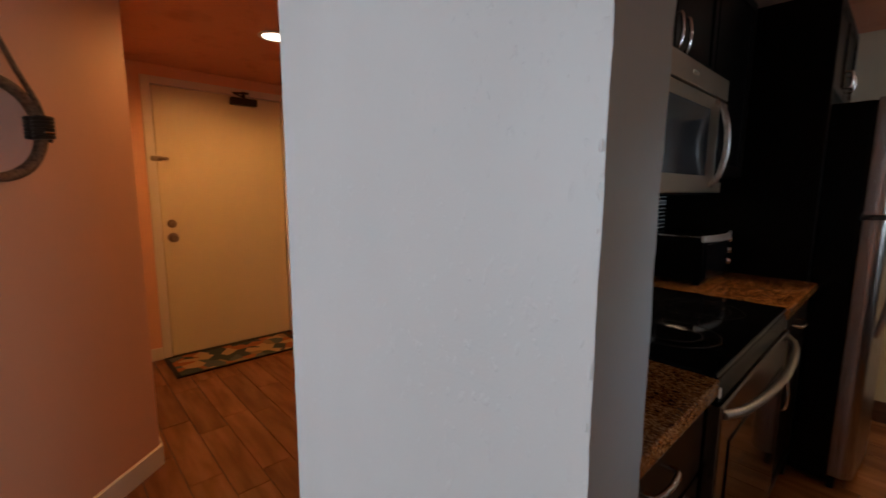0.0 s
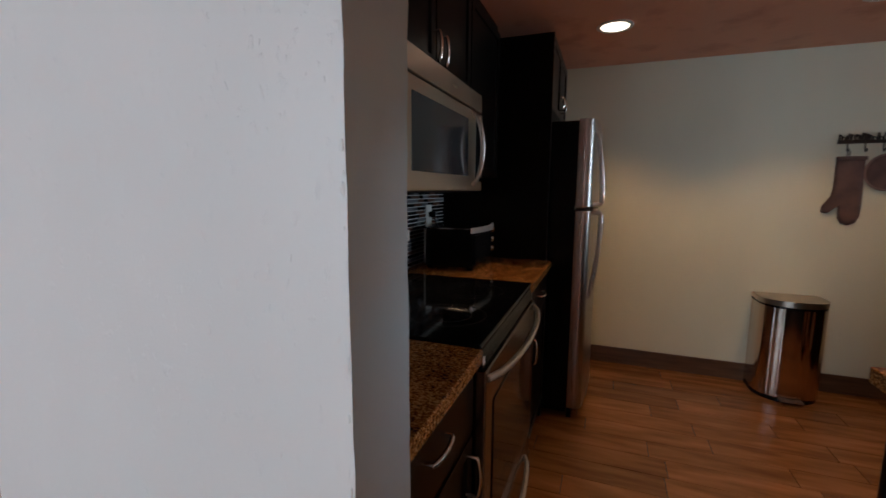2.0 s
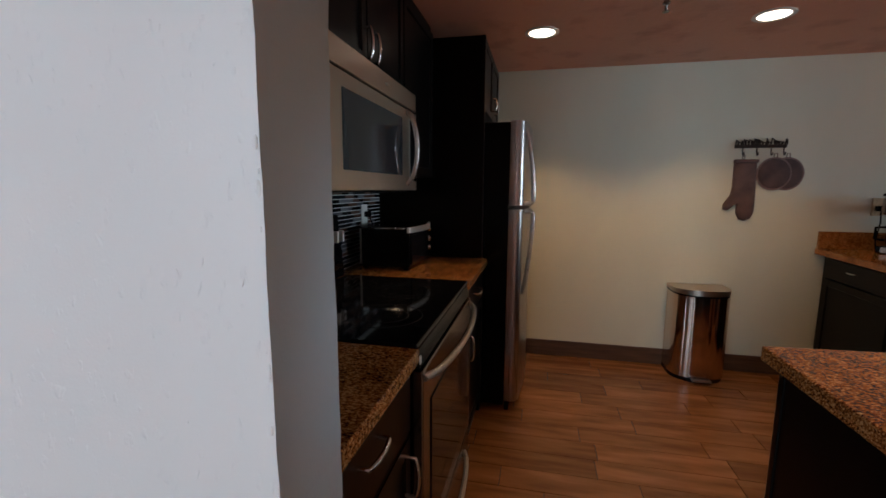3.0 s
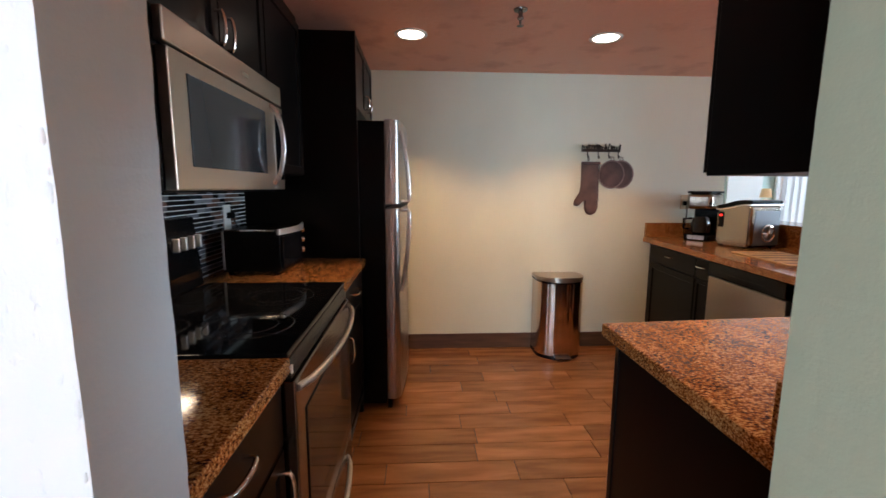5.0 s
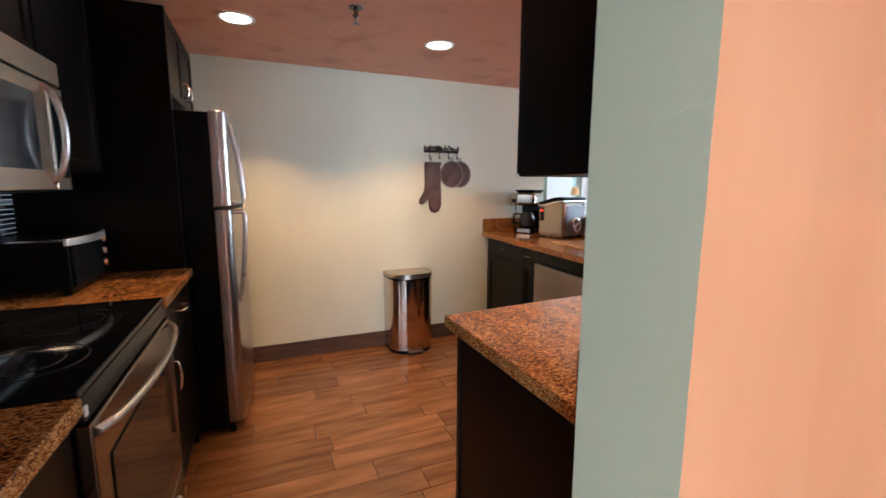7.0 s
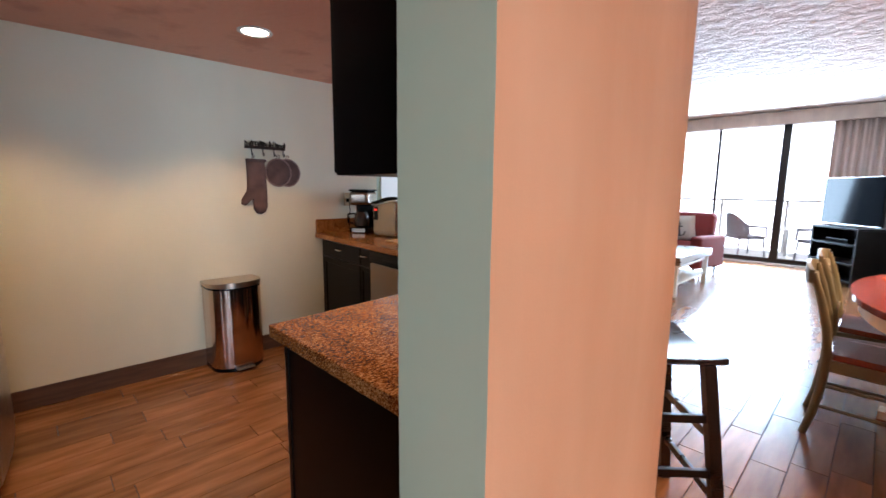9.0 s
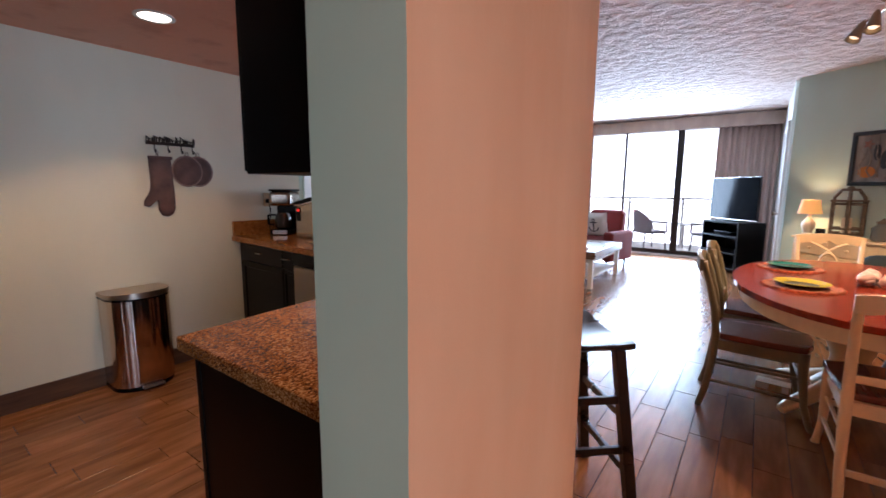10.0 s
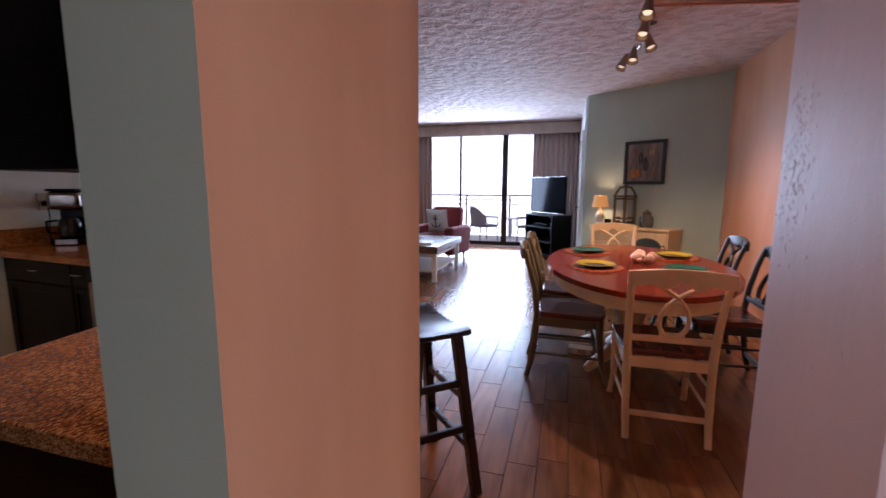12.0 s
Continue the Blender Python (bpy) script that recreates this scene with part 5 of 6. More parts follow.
M_SHADE = mat("lit_shade", (0.85, 0.55, 0.25), 0.8)
M_SHADE.node_tree.nodes["Principled BSDF"].inputs["Emission Color"].default_value = (1.0, 0.42, 0.10, 1)
M_SHADE.node_tree.nodes["Principled BSDF"].inputs["Emission Strength"].default_value = 1.3
bm = lathe(B(), [(0.108, 0.245), (0.110, 0.245), (0.082, 0.40), (0.080, 0.40)], 28)
bmesh.ops.delete(bm, geom=[f for f in bm.faces if len(f.verts) > 4], context="FACES_ONLY")
part("shade", bm, M_SHADE, tl, "glowing orange fabric shade")
lamp("table_lamp_bulb", "POINT", on_teal(0.40, 0.20, 1.12), 20, (1.0, 0.68, 0.34), radius=0.03)
clk = thing("small_box", "small black box on the sideboard", "box", on_teal(0.54, 0.22, 0.80))
part("case", box(B(), -0.035, 0.035, -0.03, 0.03, 0.0, 0.085, 0.006), M_BLACK, clk)
part("face", box(B(), -0.028, 0.028, -0.033, -0.029, 0.012, 0.072, 0.002), M_GLASS_BLACK, clk)

ln = thing("lantern", "weathered wooden hexagonal lantern with domed top", "lantern", on_teal(0.76, 0.20, 0.80) @ Matrix.Scale(1.06, 4))
M_GREY_WOOD = wood("weathered_wood", (0.06, 0.045, 0.03), (0.17, 0.13, 0.09), 0.7)
hexa = lambda r: [(r * math.cos(math.pi / 3 * k), r * math.sin(math.pi / 3 * k)) for k in range(6)]
part("base", prism(B(), hexa(0.155), 0, 0.03, 0.004), M_GREY_WOOD, ln)
for x, y in hexa(0.135):
    part("post", box(B(), x - 0.013, x + 0.013, y - 0.013, y + 0.013, 0.03, 0.37, 0.003), M_GREY_WOOD, ln)
    part("roof_rib", tube(B(), [(x, y, 0.37), (x * 0.95, y * 0.95, 0.41), (x * 0.6, y * 0.6, 0.475)], 0.013, 6), M_GREY_WOOD, ln)
ring, small = hexa(0.142), hexa(0.085)
for z in (0.05, 0.10, 0.345):
    part("ring", tube(B(), [(x, y, z) for x, y in ring + ring[:1]], 0.012, 6), M_GREY_WOOD, ln)
part("eave", prism(B(), hexa(0.165), 0.368, 0.386, 0.004), M_GREY_WOOD, ln)
part("cap", prism(B(), small, 0.475, 0.50, 0.006), M_GREY_WOOD, ln)
part("finial", lathe(B(), [(0.03, 0.50), (0.03, 0.512), (0.012, 0.525)], 12), M_GREY_WOOD, ln)
part("pillar_candle", lathe(B(), [(0.04, 0.03), (0.04, 0.20), (0.03, 0.205)], 18), paint("wax", (0.7, 0.62, 0.5), 0.5), ln, "pale pillar candle")
jr = thing("glass_jar", "clear glass jar with lid on the sideboard", "jar", on_teal(1.06, 0.18, 0.80))
part("jar", lathe(B(), [(0.07, 0.0), (0.085, 0.02), (0.085, 0.13), (0.05, 0.165), (0.05, 0.18), (0.046, 0.18), (0.046, 0.163), (0.08, 0.128), (0.08, 0.022), (0.02, 0.008)], 24), mat("tinted_glass", (0.10, 0.11, 0.11), 0.08), jr)
part("lid", lathe(B(), [(0.054, 0.181), (0.056, 0.195), (0.02, 0.21), (0.014, 0.228), (0.006, 0.234)], 20), M_GREY_WOOD, jr, "grey lid with knob")

pc = thing("framed_picture", "framed picture of coloured shapes on grey boards", "picture", on_teal(0.895, 0.002, 1.645))
for b in ((-0.275, 0.275, -0.03, 0, 0.245, 0.285), (-0.275, 0.275, -0.03, 0, -0.285, -0.245), (-0.275, -0.235, -0.03, 0, -0.245, 0.245), (0.235, 0.275, -0.03, 0, -0.245, 0.245)):
    part("frame_side", box(B(), *b, 0.004), M_NAVY, pc, "black wooden frame")
M_BOARDS = wood("grey_boards", (0.10, 0.10, 0.10), (0.32, 0.31, 0.30), 0.8, (9, 9, 1))
for k in range(5):
    part("board", box(B(), -0.235 + 0.094 * k, -0.143 + 0.094 * k, -0.012, 0, -0.244, 0.244), M_BOARDS, pc)
M_ORANGE = paint("orange_paint", (0.45, 0.16, 0.03), 0.6)
M_STAR = paint("faded_red_paint", (0.28, 0.12, 0.09), 0.6)
blob = [(0.075 * math.cos(2 * math.pi * k / 20) * (1 + 0.1 * math.sin(3 * k)), 0.06 * math.sin(2 * math.pi * k / 20)) for k in range(20)]


def relief(name, pts, x, z, m, label):
    bm = prism(B(), pts, 0, 0.006)
    bmesh.ops.transform(bm, matrix=pose(x, -0.012, z, 90), verts=bm.verts)
    part(name, bm, m, pc, label)


M_TWIG = wood("pale_twig", (0.16, 0.14, 0.12), (0.34, 0.31, 0.27), 0.8)
rng = random.Random(9)
for k in range(6):
    x = -0.17 + 0.068 * k
    pts = [(x + rng.uniform(-0.028, 0.028), -0.018, -0.20 + 0.075 * i) for i in range(6)]
    part("twig", tube(B(), pts, [0.007, 0.006, 0.006, 0.005, 0.004, 0.003], 6), M_TWIG, pc, "pale crooked twig")
relief("orange_shape", blob, -0.12, -0.14, M_ORANGE, "orange painted shape")
star = [((0.055 if k % 2 == 0 else 0.024) * math.cos(math.pi * k / 5), (0.055 if k % 2 == 0 else 0.024) * math.sin(math.pi * k / 5)) for k in range(10)]
relief("star_shape", star, 0.15, -0.15, M_STAR, "faded red star")
relief("star_shape", star, -0.13, 0.15, M_STAR, "faded red star")
relief("star_shape", star, 0.10, 0.13, M_TAN, "tan star")
relief("drop_shape", [(0.5 * a, 1.6 * b) for a, b in blob], 0.02, -0.02, M_NAVY, "dark drop shape")
relief("drop_shape", [(0.4 * a, 1.4 * b) for a, b in blob], -0.05, 0.06, M_NAVY, "dark drop shape")

# track light
M_HEAD = mat("satin_bronze", (0.30, 0.22, 0.15), 0.35, 1.0)
M_BULB = mat("lit_bulb", (1, 1, 1), 0.5)
M_BULB.node_tree.nodes["Principled BSDF"].inputs["Emission Color"].default_value = (1.0, 0.8, 0.5, 1)
M_BULB.node_tree.nodes["Principled BSDF"].inputs["Emission Strength"].default_value = 4.0
tr = thing("track_light", "curved ceiling track light with five bronze heads", "ceiling light", pose(0, 0, 0))
HEADS = ((-0.36, -3.36, 0.15, 0.45), (-0.40, -3.78, 0.2, 0.45), (-0.47, -4.10, -0.25, 0.35), (-0.415, -4.45, 0.15, 0.4), (-0.37, -4.66, 0.45, 0.3))
rail = [(-0.42 + 0.065 * math.sin(1.2 + 5.2 * u), -3.2 - 1.6 * u, HIGH - 0.05) for u in (k / 20 for k in range(21))]
part("rail", tube(B(), rail, 0.008, 8), M_CHROME, tr, "curved satin rail")
for k in (2, 10, 18):
    part("stem", tube(B(), [rail[k], (rail[k][0], rail[k][1], HIGH)], 0.006, 8), M_CHROME, tr)
part("canopy", lathe(B(), [(0.06, HIGH - 0.03), (0.065, HIGH - 0.001)], 24, pose(rail[10][0], rail[10][1], 0)), M_CHROME, tr)
for x, y, dx, dy in HEADS:
    top = min(rail, key=lambda p: abs(p[1] - y))
    d = Vector((dx, dy, -1)).normalized()
    m = look((x, y, 2.54), Vector((x, y, 2.54)) + d)
    bm = lathe(B(), [(0.014, 0.035), (0.026, 0.0), (0.036, -0.06), (0.050, -0.12), (0.046, -0.12), (0.03, -0.05)], 20, m)
    h = part("lamp_head", bm, M_HEAD, tr, "satin bronze cone head")
    part("knuckle", tube(B(), [top, (x, y, 2.56)], 0.007, 6), M_CHROME, h)
    part("bulb", lathe(B(), [(0.030, -0.088), (0.028, -0.094), (0.01, -0.098)], 20, m), M_BULB, h, "lit bulb")
for x, y in ((-0.36, -3.3), (-0.38, -4.5)):
    lamp("track_beam", "SPOT", look((x, y + 0.05, 2.40), (x - 0.05, y + 0.2, 0)), 320, WARM, cone=135, blend=0.6, radius=0.04)

cb = thing("small_carton", "small white and brown carton on the floor", "box", pose(-0.045, -3.49, 0, 0, 0, -6))
part("carton", box(B(), -0.09, 0.09, -0.05, 0.05, 0.001, 0.05, 0.002), M_TAN, cb)
for x0, x1 in ((-0.085, -0.05), (0.02, 0.085)):
    part("label", box(B(), x0, x1, 0.0495, 0.0515, 0.006, 0.046), M_WHITE_PLASTIC, cb, "white label")

cd = thing("ceiling_cable", "coral painted cable clipped along the dining ceiling", "cable")
part("cable", tube(B(), [(-0.40, -3.70, HIGH - 0.008), (-1.0, -3.82, HIGH - 0.008), (-1.648, -3.95, HIGH - 0.008)], 0.008, 8), M_CORAL, cd)
for x, y in ((-0.7, -3.76), (-1.3, -3.88)):
    part("clip", box(B(), x - 0.008, x + 0.008, y - 0.014, y + 0.014, HIGH - 0.018, HIGH), M_CORAL, cd)

# ---- living room and balcony ----
M_SCREEN = mat("television_screen", (0.004, 0.005, 0.008), 0.09, 0.0, 0.14)
M_FRAME = mat("bronze_frame", (0.018, 0.016, 0.015), 0.35, 0.3)
sl = thing("window_1", "dark framed balcony sliding doors, three panes", "sliding door", pose(0, -9.55, 0), kind="structure")
part("window_frame", box(box(box(B(), 0.06, 3.94, -0.05, 0.05, 2.44, 2.478), 0.06, 3.94, -0.05, 0.05, 0.0, 0.05), 0.06, 0.10, -0.05, 0.05, 0.05, 2.44), M_FRAME, sl)
for x0, x1 in ((0.10, 1.42), (1.42, 2.42), (2.42, 3.94)):
    pn = thing("pane", "", "")
    pn.parent = sl
    g = part("glass", box(B(), x0 + 0.03, x1 - 0.03, -0.004, 0.004, 0.09, 2.40), M_CLEAR, pn)
    g.visible_shadow = False
    part("stile", box(B(), x0 - 0.035 if x0 == 1.42 else x0, x0 + 0.045 if x0 != 1.42 else x0 + 0.085, -0.03, 0.03, 0.05, 2.44, 0.003), M_FRAME, pn)
    part("bottom_rail", box(B(), x0 + 0.05, x1, -0.025, 0.025, 0.05, 0.11, 0.003), M_FRAME, pn)
structure("window_sill", box(B(), 0.05, 3.95, -9.50, -9.42, 0.0, 0.035, 0.004), M_WHITE, "pale track sill at the balcony doors", "sill")

M_CURTAIN = mat("taupe_curtain", (0.42, 0.31, 0.27), 0.9)
nz = add_noise(M_CURTAIN, 200, (1, 1, 0.2), 2)
bump(M_CURTAIN, nz.outputs[0], 0.2, 0.001)


def curtain(x0, x1, y, z0, z1, folds, seed):
    t = thing("curtain", "taupe pleated curtain hung beside the balcony doors", "curtain", group="curtains")
    rng, bm = random.Random(seed), B()
    n = folds * 10
    ph = [rng.uniform(-0.5, 0.5) for _ in range(folds + 1)]
    lo, hi = [], []
    for k in range(n + 1):
        u = k / n
        x = x0 + (x1 - x0) * u
        w = math.sin(2 * math.pi * folds * u + ph[min(int(u * folds), folds)])
        lo.append(bm.verts.new((x + rng.uniform(-0.002, 0.002), y + 0.045 * w, z0)))
        hi.append(bm.verts.new((x, y + 0.03 * w, z1)))
    for k in range(n):
        bm.faces.new((lo[k], lo[k + 1], hi[k + 1], hi[k]))
    ob = part("cloth", bm, M_CURTAIN, t)
    sol = ob.modifiers.new("thick", "SOLIDIFY")
    sol.thickness = 0.004
    part("hem", box(B(), x0, x1, y - 0.012, y + 0.012, z0 - 0.002, z0 + 0.03, 0.005), M_CURTAIN, t)
    part("heading", box(B(), x0, x1, y - 0.02, y + 0.02, z1 - 0.03, z1, 0.005), M_CURTAIN, t)


curtain(-0.06, 0.84, -9.34, 0.03, 2.44, 9, 3)
curtain(3.05, 3.95, -9.34, 0.03, 2.44, 9, 5)
vl = thing("valance", "upholstered taupe valance box above the balcony doors", "valance")
part("face", box(B(), -0.09, 4.0, -9.24, -9.20, 2.41, 2.62, 0.006), paint("valance_cloth", (0.48, 0.37, 0.31), 0.9), vl)
part("top_board", box(B(), -0.09, 4.0, -9.495, -9.24, 2.60, 2.63), M_WHITE, vl)

# white cased door in the side wall
dr = thing("door_2", "white panelled door in white casing, closed", "door", pose(-0.098, -7.15, 0), kind="structure")
part("leaf", box(B(), -0.02, 0.012, -0.80, 0, 0.01, 2.10, 0.003), M_WHITE, dr)
for z0, z1 in ((0.25, 0.95), (1.10, 1.95)):
    for y0 in (-0.70, -0.36):
        part("panel", box(B(), 0.010, 0.018, y0, y0 + 0.27, z0, z1, 0.006), M_WHITE, dr)
for y in (0.0, -0.88):
    part("casing", box(B(), 0, 0.03, y, y + 0.08, 0, 2.18, 0.004), M_WHITE, dr)
part("casing_head", box(B(), 0, 0.03, -0.80, 0.0, 2.10, 2.18, 0.004), M_WHITE, dr)
part("knob", lathe(B(), [(0.03, 0), (0.012, 0.01), (0.012, 0.04), (0.028, 0.05), (0.02, 0.07)], 16, pose(0.012, -0.07, 1.0, 0, 90, 0)), M_BRASS, dr)

# television and stand
ts = thing("tv_stand", "black media stand with open shelves", "tv stand", pose(0.45, -8.38, 0, 0, 0, 129))
for z in (0.06, 0.30, 0.56, 0.785):
    part("shelf", box(B(), -0.42, 0.42, -0.22, 0.22, z, z + 0.025, 0.003), M_CABINET, ts)
for sx in (-1, 1):
    part("side", box(B(), sx * 0.405 - 0.015, sx * 0.405 + 0.015, -0.22, 0.22, 0, 0.785, 0.003), M_CABINET, ts)
part("back", box(B(), -0.40, 0.40, 0.20, 0.215, 0.06, 0.785), M_CABINET, ts)
tv = thing("television", "flat black television, switched off, on its stand", "television", pose(0.465, -8.40, 0.811, 0, 0, 129))
part("foot", box(B(), -0.18, 0.18, -0.10, 0.10, 0, 0.015, 0.004), M_BLACK, tv)
part("neck", box(B(), -0.03, 0.03, -0.02, 0.02, 0.012, 0.09), M_BLACK, tv)
part("bezel", box(B(), -0.525, 0.525, -0.025, 0.02, 0.022, 0.698, 0.005), M_BLACK, tv, "black bezel")
part("lower_trim", box(B(), -0.524, 0.524, -0.030, -0.0255, 0.023, 0.033, 0.001), M_ALUMINIUM, tv, "thin silver lower trim")
part("upper_trim", box(B(), -0.524, 0.524, -0.028, -0.0255, 0.692, 0.6975), M_ALUMINIUM, tv, "thin silver upper trim")
part("screen", box(B(), -0.516, 0.516, -0.029, -0.02, 0.037, 0.689, 0.002), M_SCREEN, tv, "dark glossy screen")
bx = thing("media_box", "small black media player on the shelf", "media player", pose(0.47, -8.37, 0.586, 0, 0, 129))
part("case", box(B(), -0.2, 0.2, -0.14, 0.12, 0, 0.06, 0.004), M_BLACK, bx)
part("front", box(B(), -0.19, 0.19, -0.144, -0.139, 0.008, 0.052, 0.002), M_GLASS_BLACK, bx)
# red armchair with a pillow
M_RED_CLOTH = mat("red_upholstery", (0.17, 0.014, 0.012), 0.85)
nz = add_noise(M_RED_CLOTH, 260, (1, 1, 1), 2)
bump(M_RED_CLOTH, nz.outputs[0], 0.3, 0.002)
ac = thing("armchair", "red upholstered armchair with rolled arms", "armchair", pose(2.42, -7.75, 0, 0, 0, 168))
part("seat_base", box(B(), -0.30, 0.30, -0.36, 0.36, 0.12, 0.32, 0.03, 3), M_RED_CLOTH, ac)
part("seat_cushion", box(B(), -0.295, 0.295, -0.40, 0.25, 0.325, 0.46, 0.045, 4), M_RED_CLOTH, ac)
bm = box(B(), -0.32, 0.32, 0.22, 0.40, 0.32, 0.92, 0.06, 4)
for v in bm.verts:
    v.co.y += 0.12 * (v.co.z - 0.32)
    v.co.z += 0.05 * (1 - (v.co.x / 0.32) ** 2) if v.co.z > 0.7 else 0
part("backrest", bm, M_RED_CLOTH, ac)
for sx in (-1, 1):
    part("arm", box(B(), sx * 0.40 - 0.09, sx * 0.40 + 0.09, -0.38, 0.38, 0.10, 0.60, 0.05, 4), M_RED_CLOTH, ac)
    for y in (-0.32, 0.32):
        part("foot", lathe(B(), [(0.018, 0), (0.028, 0.12)], 10, pose(sx * 0.38, y, 0)), M_DARK_WOOD, ac)
pw = thing("pillow", "white pillow with a dark anchor on the armchair", "pillow", pose(2.40, -7.62, 0.70, 14, 0, 168))
bm = B()
N = 12
grid = {}
for side in (-1, 1):
    for i in range(N + 1):
        for j in range(N + 1):
            u, v = -1 + 2 * i / N, -1 + 2 * j / N
            edge = i in (0, N) or j in (0, N)
            th = 0 if edge else 0.075 * ((1 - u ** 4) * (1 - v ** 4)) ** 0.6
            key = (i, j, 0 if edge else side)
            if key not in grid:
                grid[key] = bm.verts.new((0.22 * u * (1 - 0.06 * (1 - v * v)), side * th, 0.22 * v * (1 - 0.06 * (1 - u * u))))
    for i in range(N):
        for j in range(N):
            q = [grid.get((a, b, side), grid.get((a, b, 0))) for a, b in ((i, j), (i + 1, j), (i + 1, j + 1), (i, j + 1))]
            bm.faces.new(q)
part("cover", bm, paint("white_cotton", (0.74, 0.72, 0.68), 0.9), pw)
bm = tube(B(), [(0, -0.082, -0.10), (0, -0.084, 0.08)], 0.010, 6)
tube(bm, [(-0.06, -0.082, 0.055), (0.06, -0.082, 0.055)], 0.009, 6)
tube(bm, [(-0.09, -0.078, -0.03), (-0.065, -0.08, -0.085), (0, -0.083, -0.105), (0.065, -0.08, -0.085), (0.09, -0.078, -0.03)], 0.010, 6)
tube(bm, [(0.022 * math.cos(2 * math.pi * k / 12), -0.083, 0.10 + 0.022 * math.sin(2 * math.pi * k / 12)) for k in range(13)], 0.007, 6)
part("anchor", bm, M_NAVY, pw, "dark anchor print")

ct = thing("coffee_table", "white coffee table with thick brown top and shelf", "table", pose(2.30, -6.25, 0))
part("top", box(B(), -0.52, 0.52, -0.68, 0.68, 0.40, 0.50, 0.006), wood("brown_top", (0.09, 0.05, 0.03), (0.2, 0.12, 0.08), 0.3), ct, "thick brown wooden top")
part("shelf", box(B(), -0.46, 0.46, -0.62, 0.62, 0.13, 0.155, 0.003), M_WHITE, ct, "white lower shelf")
part("apron", box(B(), -0.46, 0.46, -0.62, 0.62, 0.34, 0.40, 0.003), M_WHITE, ct)
for sx in (-1, 1):
    for sy in (-1, 1):
        part("leg", box(B(), sx * 0.46 - 0.03, sx * 0.46 + 0.03, sy * 0.62 - 0.03, sy * 0.62 + 0.03, 0, 0.40, 0.004), M_WHITE, ct)
bk = thing("book", "pale closed book on the coffee table", "book", pose(2.05, -5.85, 0.50, 0, 0, 12))
part("pages", box(B(), -0.10, 0.10, -0.14, 0.14, 0.004, 0.026), M_WHITE, bk)
part("cover", box(box(B(), -0.104, 0.104, -0.144, 0.144, 0.0005, 0.004), -0.104, 0.104, -0.144, 0.144, 0.026, 0.03), M_WHITE_PLASTIC, bk)

# far side of the living room, seen over the bar
ew = thing("window_2", "white window with upright blind slats", "window", pose(5.19, -4.75, 0), kind="structure")
M_BLIND = mat("lit_blind", (0.7, 0.75, 0.8), 0.6)
M_BLIND.node_tree.nodes["Principled BSDF"].inputs["Transmission Weight"].default_value = 0.4
M_WINDOW_SKY = mat("bright_sky", (0, 0, 0), 1.0)
M_WINDOW_SKY.node_tree.nodes["Principled BSDF"].inputs["Emission Color"].default_value = (0.85, 0.93, 1, 1)
M_WINDOW_SKY.node_tree.nodes["Principled BSDF"].inputs["Emission Strength"].default_value = 0.7
part("pane", box(B(), -0.012, -0.006, -0.62, 0.40, 0.75, 2.1), M_WINDOW_SKY, ew, "bright sky behind the blind")
for b in ((-0.04, 0, 0.40, 0.47, 0.7, 2.16), (-0.04, 0, -0.69, -0.62, 0.7, 2.16), (-0.04, 0, -0.62, 0.40, 2.1, 2.16), (-0.06, 0, -0.69, 0.47, 0.66, 0.70)):
    part("window_frame", box(B(), *b, 0.003), M_WHITE, ew)
for k in range(11):
    part("slat", box(B(), -0.075, -0.07, -0.60 + 0.092 * k, -0.545 + 0.092 * k, 0.72, 2.12), M_WHITE, ew)
tv2 = thing("side_table", "small white side table by the wall", "table", pose(4.85, -4.0, 0))
part("top", box(B(), -0.25, 0.25, -0.25, 0.25, 0.58, 0.61, 0.004), M_WHITE, tv2)
for sx in (-1, 1):
    for sy in (-1, 1):
        part("leg", box(B(), sx * 0.22 - 0.02, sx * 0.22 + 0.02, sy * 0.22 - 0.02, sy * 0.22 + 0.02, 0, 0.58), M_WHITE, tv2)
t2 = thing("table_lamp", "white table lamp with glowing cream shade", "lamp", pose(4.85, -3.9, 0.61))
part("base", lathe(B(), [(0.09, 0), (0.095, 0.02), (0.05, 0.06), (0.08, 0.2), (0.09, 0.28), (0.03, 0.40), (0.02, 0.58)], 20), M_WHITE, t2)
bm = lathe(B(), [(0.060, 0.60), (0.062, 0.60), (0.043, 0.70), (0.041, 0.70)], 28)
bmesh.ops.delete(bm, geom=[f for f in bm.faces if len(f.verts) > 4], context="FACES_ONLY")
M_PALE_SHADE = mat("lit_pale_shade", (0.7, 0.5, 0.3), 0.8)
M_PALE_SHADE.node_tree.nodes["Principled BSDF"].inputs["Emission Color"].default_value = (1.0, 0.55, 0.22, 1)
M_PALE_SHADE.node_tree.nodes["Principled BSDF"].inputs["Emission Strength"].default_value = 0.25
part("shade", bm, M_PALE_SHADE, t2, "glowing fabric shade")
lamp("side_lamp_bulb", "POINT", pose(4.85, -3.9, 1.26), 1.5, (1.0, 0.7, 0.36), radius=0.04)
structure("door_3", box(box(B(), 5.17, 5.199, -4.06, -3.67, 0, 2.1, 0.003), 5.18, 5.199, -4.12, -4.06, 0, 2.16), M_WHITE, "white door in white casing", "door")

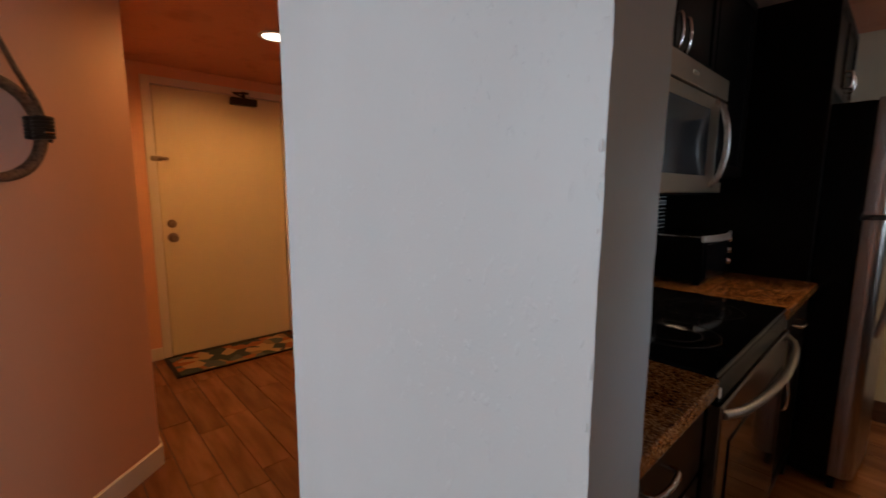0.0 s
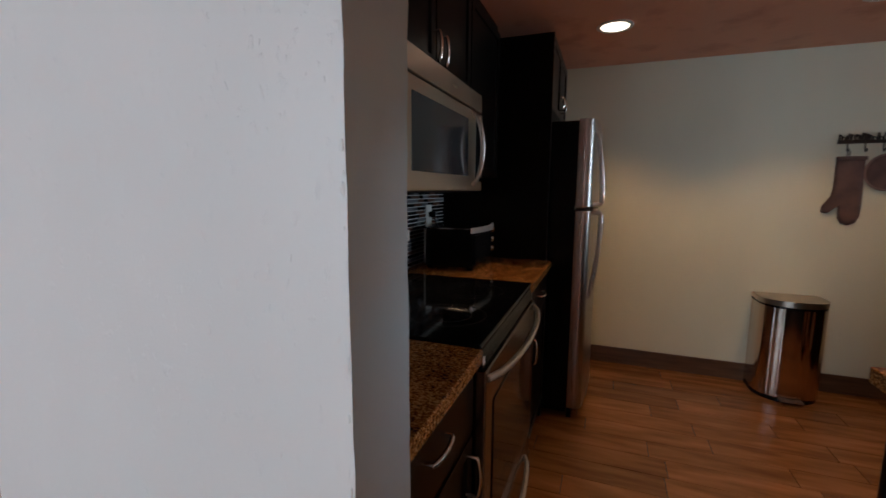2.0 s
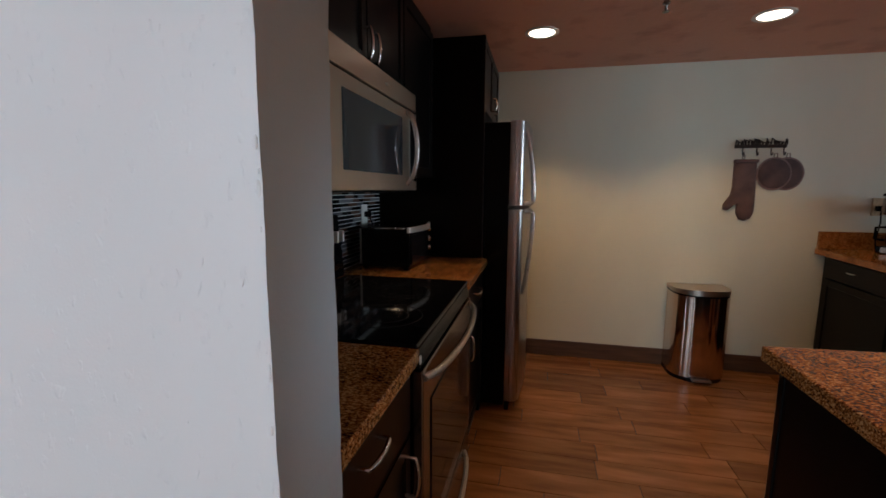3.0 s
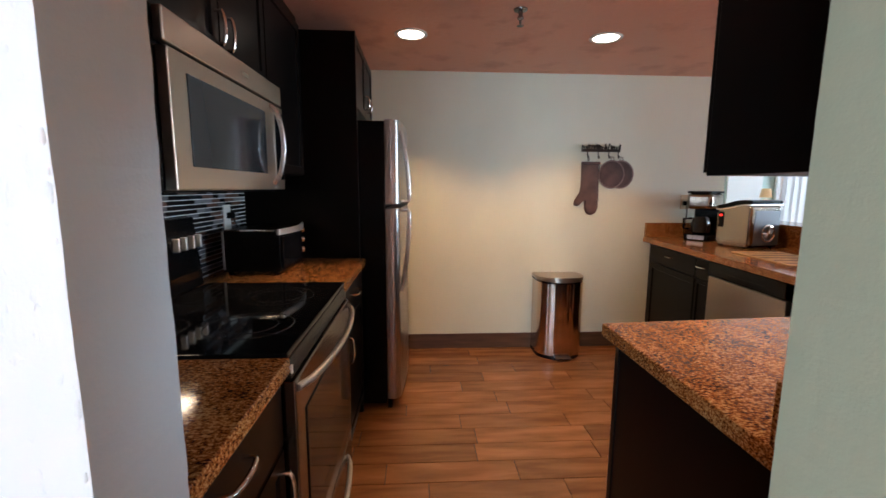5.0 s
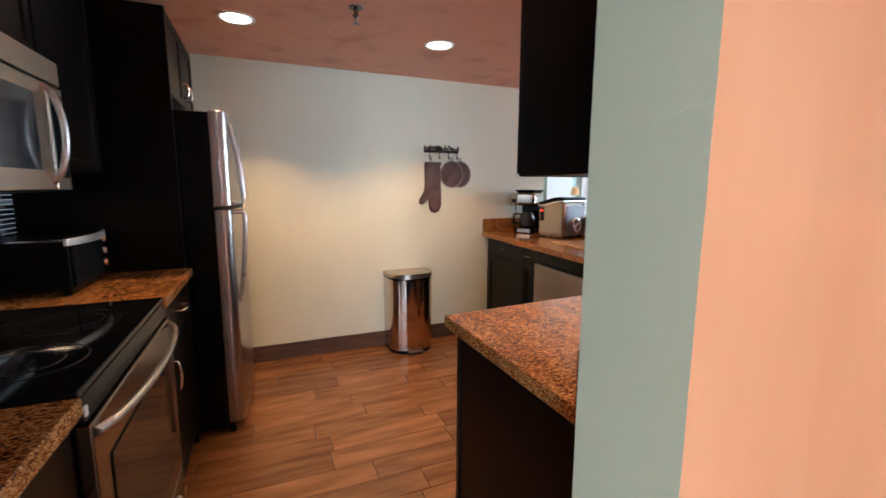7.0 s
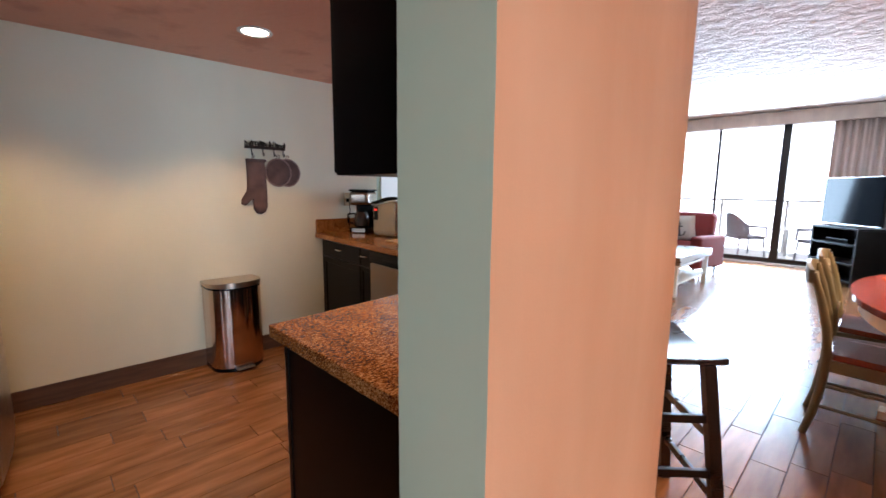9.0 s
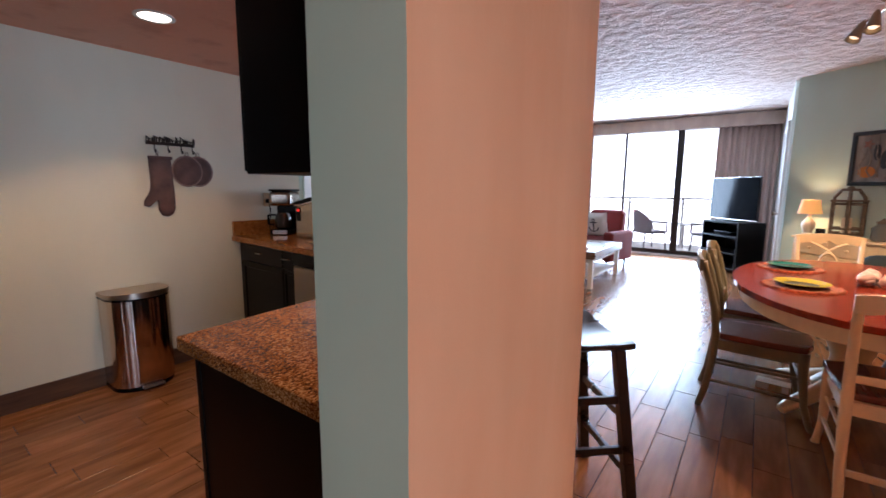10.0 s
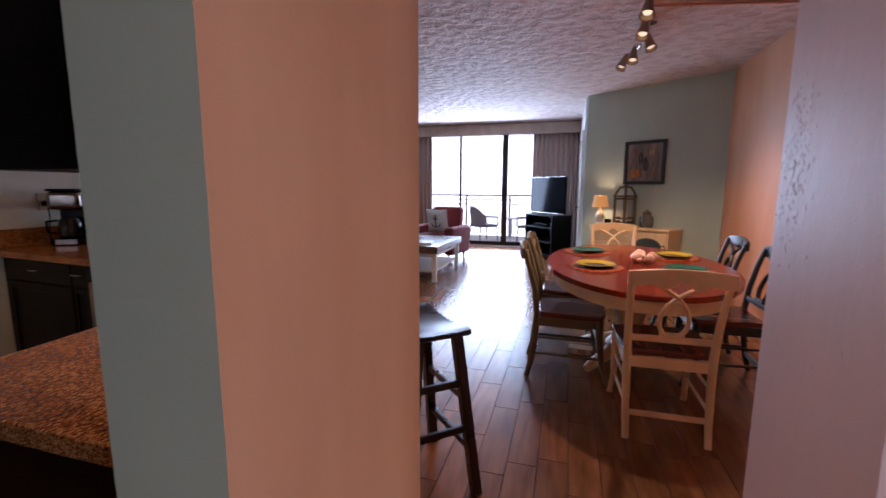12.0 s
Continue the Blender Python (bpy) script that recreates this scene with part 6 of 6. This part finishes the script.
# balcony and distance
M_CONCRETE = mat("balcony_concrete", (0.5, 0.49, 0.46), 0.8)
nz = add_noise(M_CONCRETE, 4, (1, 1, 1), 6)
vary(M_CONCRETE, nz.outputs[0], (0.42, 0.41, 0.39), (0.58, 0.57, 0.54))
structure("balcony_floor", box(B(), -1.0, 5.4, -11.9, -9.62, -0.15, -0.02), M_CONCRETE, "pale concrete balcony floor", "floor")
# Unseen slab, added overhead so that no sun reaches the living room floor.
structure("balcony_slab_over", box(B(), -1.0, 5.4, -11.9, -9.62, 2.70, 2.85), M_CONCRETE, "unseen concrete slab added over the balcony to block the sun", "ceiling")
rl = thing("balcony_railing", "pale metal balcony railing with frosted lower panels", "railing")
M_RAIL = mat("pale_rail_paint", (0.6, 0.6, 0.58), 0.4)
for z, r in ((1.10, 0.022), (0.98, 0.012), (0.86, 0.012)):
    part("bar", tube(B(), [(-0.9, -11.7, z), (5.3, -11.7, z)], r, 8), M_RAIL, rl)
for k in range(6):
    x = -0.8 + 1.2 * k
    part("post", box(B(), x - 0.025, x + 0.025, -11.725, -11.675, -0.02, 1.09), M_RAIL, rl)
M_FROST = mat("frosted_glass", (0.95, 0.95, 0.93), 0.35)
M_FROST.node_tree.nodes["Principled BSDF"].inputs["Transmission Weight"].default_value = 0.95
M_FROST.node_tree.nodes["Principled BSDF"].inputs["IOR"].default_value = 1.15
for k in range(5):
    x = -0.8 + 1.2 * k
    p = part("panel", box(B(), x + 0.04, x + 1.16, -11.706, -11.694, 0.05, 0.72), M_FROST, rl, "frosted pale railing panel")
    p.visible_shadow = False
M_WICKER = mat("grey_wicker", (0.32, 0.32, 0.36), 0.7)
nz = add_noise(M_WICKER, 70, (1, 1, 3), 2)
bump(M_WICKER, nz.outputs[0], 0.8, 0.006)


def balcony_chair(m):
    t = thing("wicker_chair", "grey wicker balcony armchair", "chair", m, group="balcony chairs")
    part("seat", box(B(), -0.26, 0.26, -0.25, 0.25, 0.36, 0.42, 0.015), M_WICKER, t)
    bm, rows = B(), []
    for k in range(15):
        a = math.pi * (k / 14)
        x, y = 0.29 * math.cos(a), 0.10 + 0.20 * math.sin(a)
        top = 0.62 + 0.26 * math.sin(a)
        rows.append([bm.verts.new(v) for v in ((x * 0.92, y * 0.92, 0.38), (x, y, 0.38), (x * 1.1, y * 1.15, top), (x * 1.02, y * 1.07, top))])
    for a, b in zip(rows, rows[1:]):
        for i in range(4):
            bm.faces.new((a[i], a[(i + 1) % 4], b[(i + 1) % 4], b[i]))
    bm.faces.new(rows[0][::-1])
    bm.faces.new(rows[-1])
    part("backrest", bm, M_WICKER, t)
    for sx in (-1, 1):
        part("armrest", tube(B(), [(sx * 0.31, 0.12, 0.63), (sx * 0.31, -0.22, 0.61), (sx * 0.28, -0.25, 0.40)], 0.022, 8), M_WICKER, t)
        for y in (-0.23, 0.23):
            part("leg", tube(B(), [(sx * 0.25, y, 0.37), (sx * 0.28, y * 1.1, 0.0)], 0.018, 8), M_WICKER, t)
    return t


c1 = balcony_chair(pose(2.10, -10.6, -0.02, 0, 0, -50))
copy_thing(c1, pose(0.9, -10.6, -0.02, 0, 0, 60))
bt = thing("balcony_table", "small round pale balcony table", "table", pose(1.45, -10.9, -0.02))
part("top", lathe(B(), [(0.30, 0.55), (0.30, 0.57), (0.28, 0.575)], 32), M_WHITE, bt)
part("stem", lathe(B(), [(0.16, 0), (0.03, 0.03), (0.025, 0.55)], 16), M_WHITE, bt)
M_HAZE = mat("hazy_sky", (0, 0, 0), 1.0)
M_HAZE.node_tree.nodes["Principled BSDF"].inputs["Emission Color"].default_value = (0.86, 0.93, 1.0, 1)
M_HAZE.node_tree.nodes["Principled BSDF"].inputs["Emission Strength"].default_value = HAZE
bd = structure("backdrop", box(B(), -60, 60, -60.2, -60, -30, 60), M_HAZE, "bright hazy sky over the sea", "sky")

# ---- floor planks, last: the nearest as pieces, the rest joined ----
PW, PL, GAP = 0.142, 0.61, 0.0034
floor = bpy.data.objects["floor"]


def plank_mesh(length):
    bm = box(B(), 0, PW - GAP, 0, length - GAP, -0.0065, 0.0, 0)
    bmesh.ops.bevel(bm, geom=[e for e in bm.edges if all(v.co.z > -0.001 for v in e.verts)], offset=0.0012, segments=1, affect="EDGES")
    bmesh.ops.recalc_face_normals(bm, faces=bm.faces)
    me = bpy.data.meshes.new("plank")
    bm.to_mesh(me)
    bm.free()
    me.materials.append(M_PLANK)
    return me


full = plank_mesh(PL)
rng = random.Random(21)
verts, faces = [], []
x = -3.5
while x < 5.2:
    y = -9.5 - rng.uniform(0, PL)
    while y < 3.95:
        in_kitchen = 1.1 < x < 3.5 and -1.75 < y < 0.45
        in_dining = 0.0 < x < 1.0 and -3.4 < y < -1.5 or -0.8 < x <= 0.0 and -2.9 < y < -1.6
        in_hall = 0.2 < x < 1.6 and 2.0 < y < 3.7
        dz = rng.uniform(-0.0006, 0)
        if in_kitchen or in_dining or in_hall:
            p = new("plank", full)
            p.location = (x, y, dz)
            p.parent = floor
        else:
            n = len(verts)
            for zz in (-0.0065, dz):
                verts += [(x, y, zz), (x + PW - GAP, y, zz), (x + PW - GAP, y + PL - GAP, zz), (x, y + PL - GAP, zz)]
            faces += [tuple(n + i for i in q) for q in ((4, 5, 6, 7), (0, 1, 5, 4), (1, 2, 6, 5), (2, 3, 7, 6), (3, 0, 4, 7))]
        y += PL
    x += PW
me = bpy.data.meshes.new("far_planks")
me.from_pydata(verts, [], faces)
me.materials.append(M_PLANK)
ob = tagged(new("far_planks", me), "wood-look floor tiles farther off", "floor", kind="stuff")
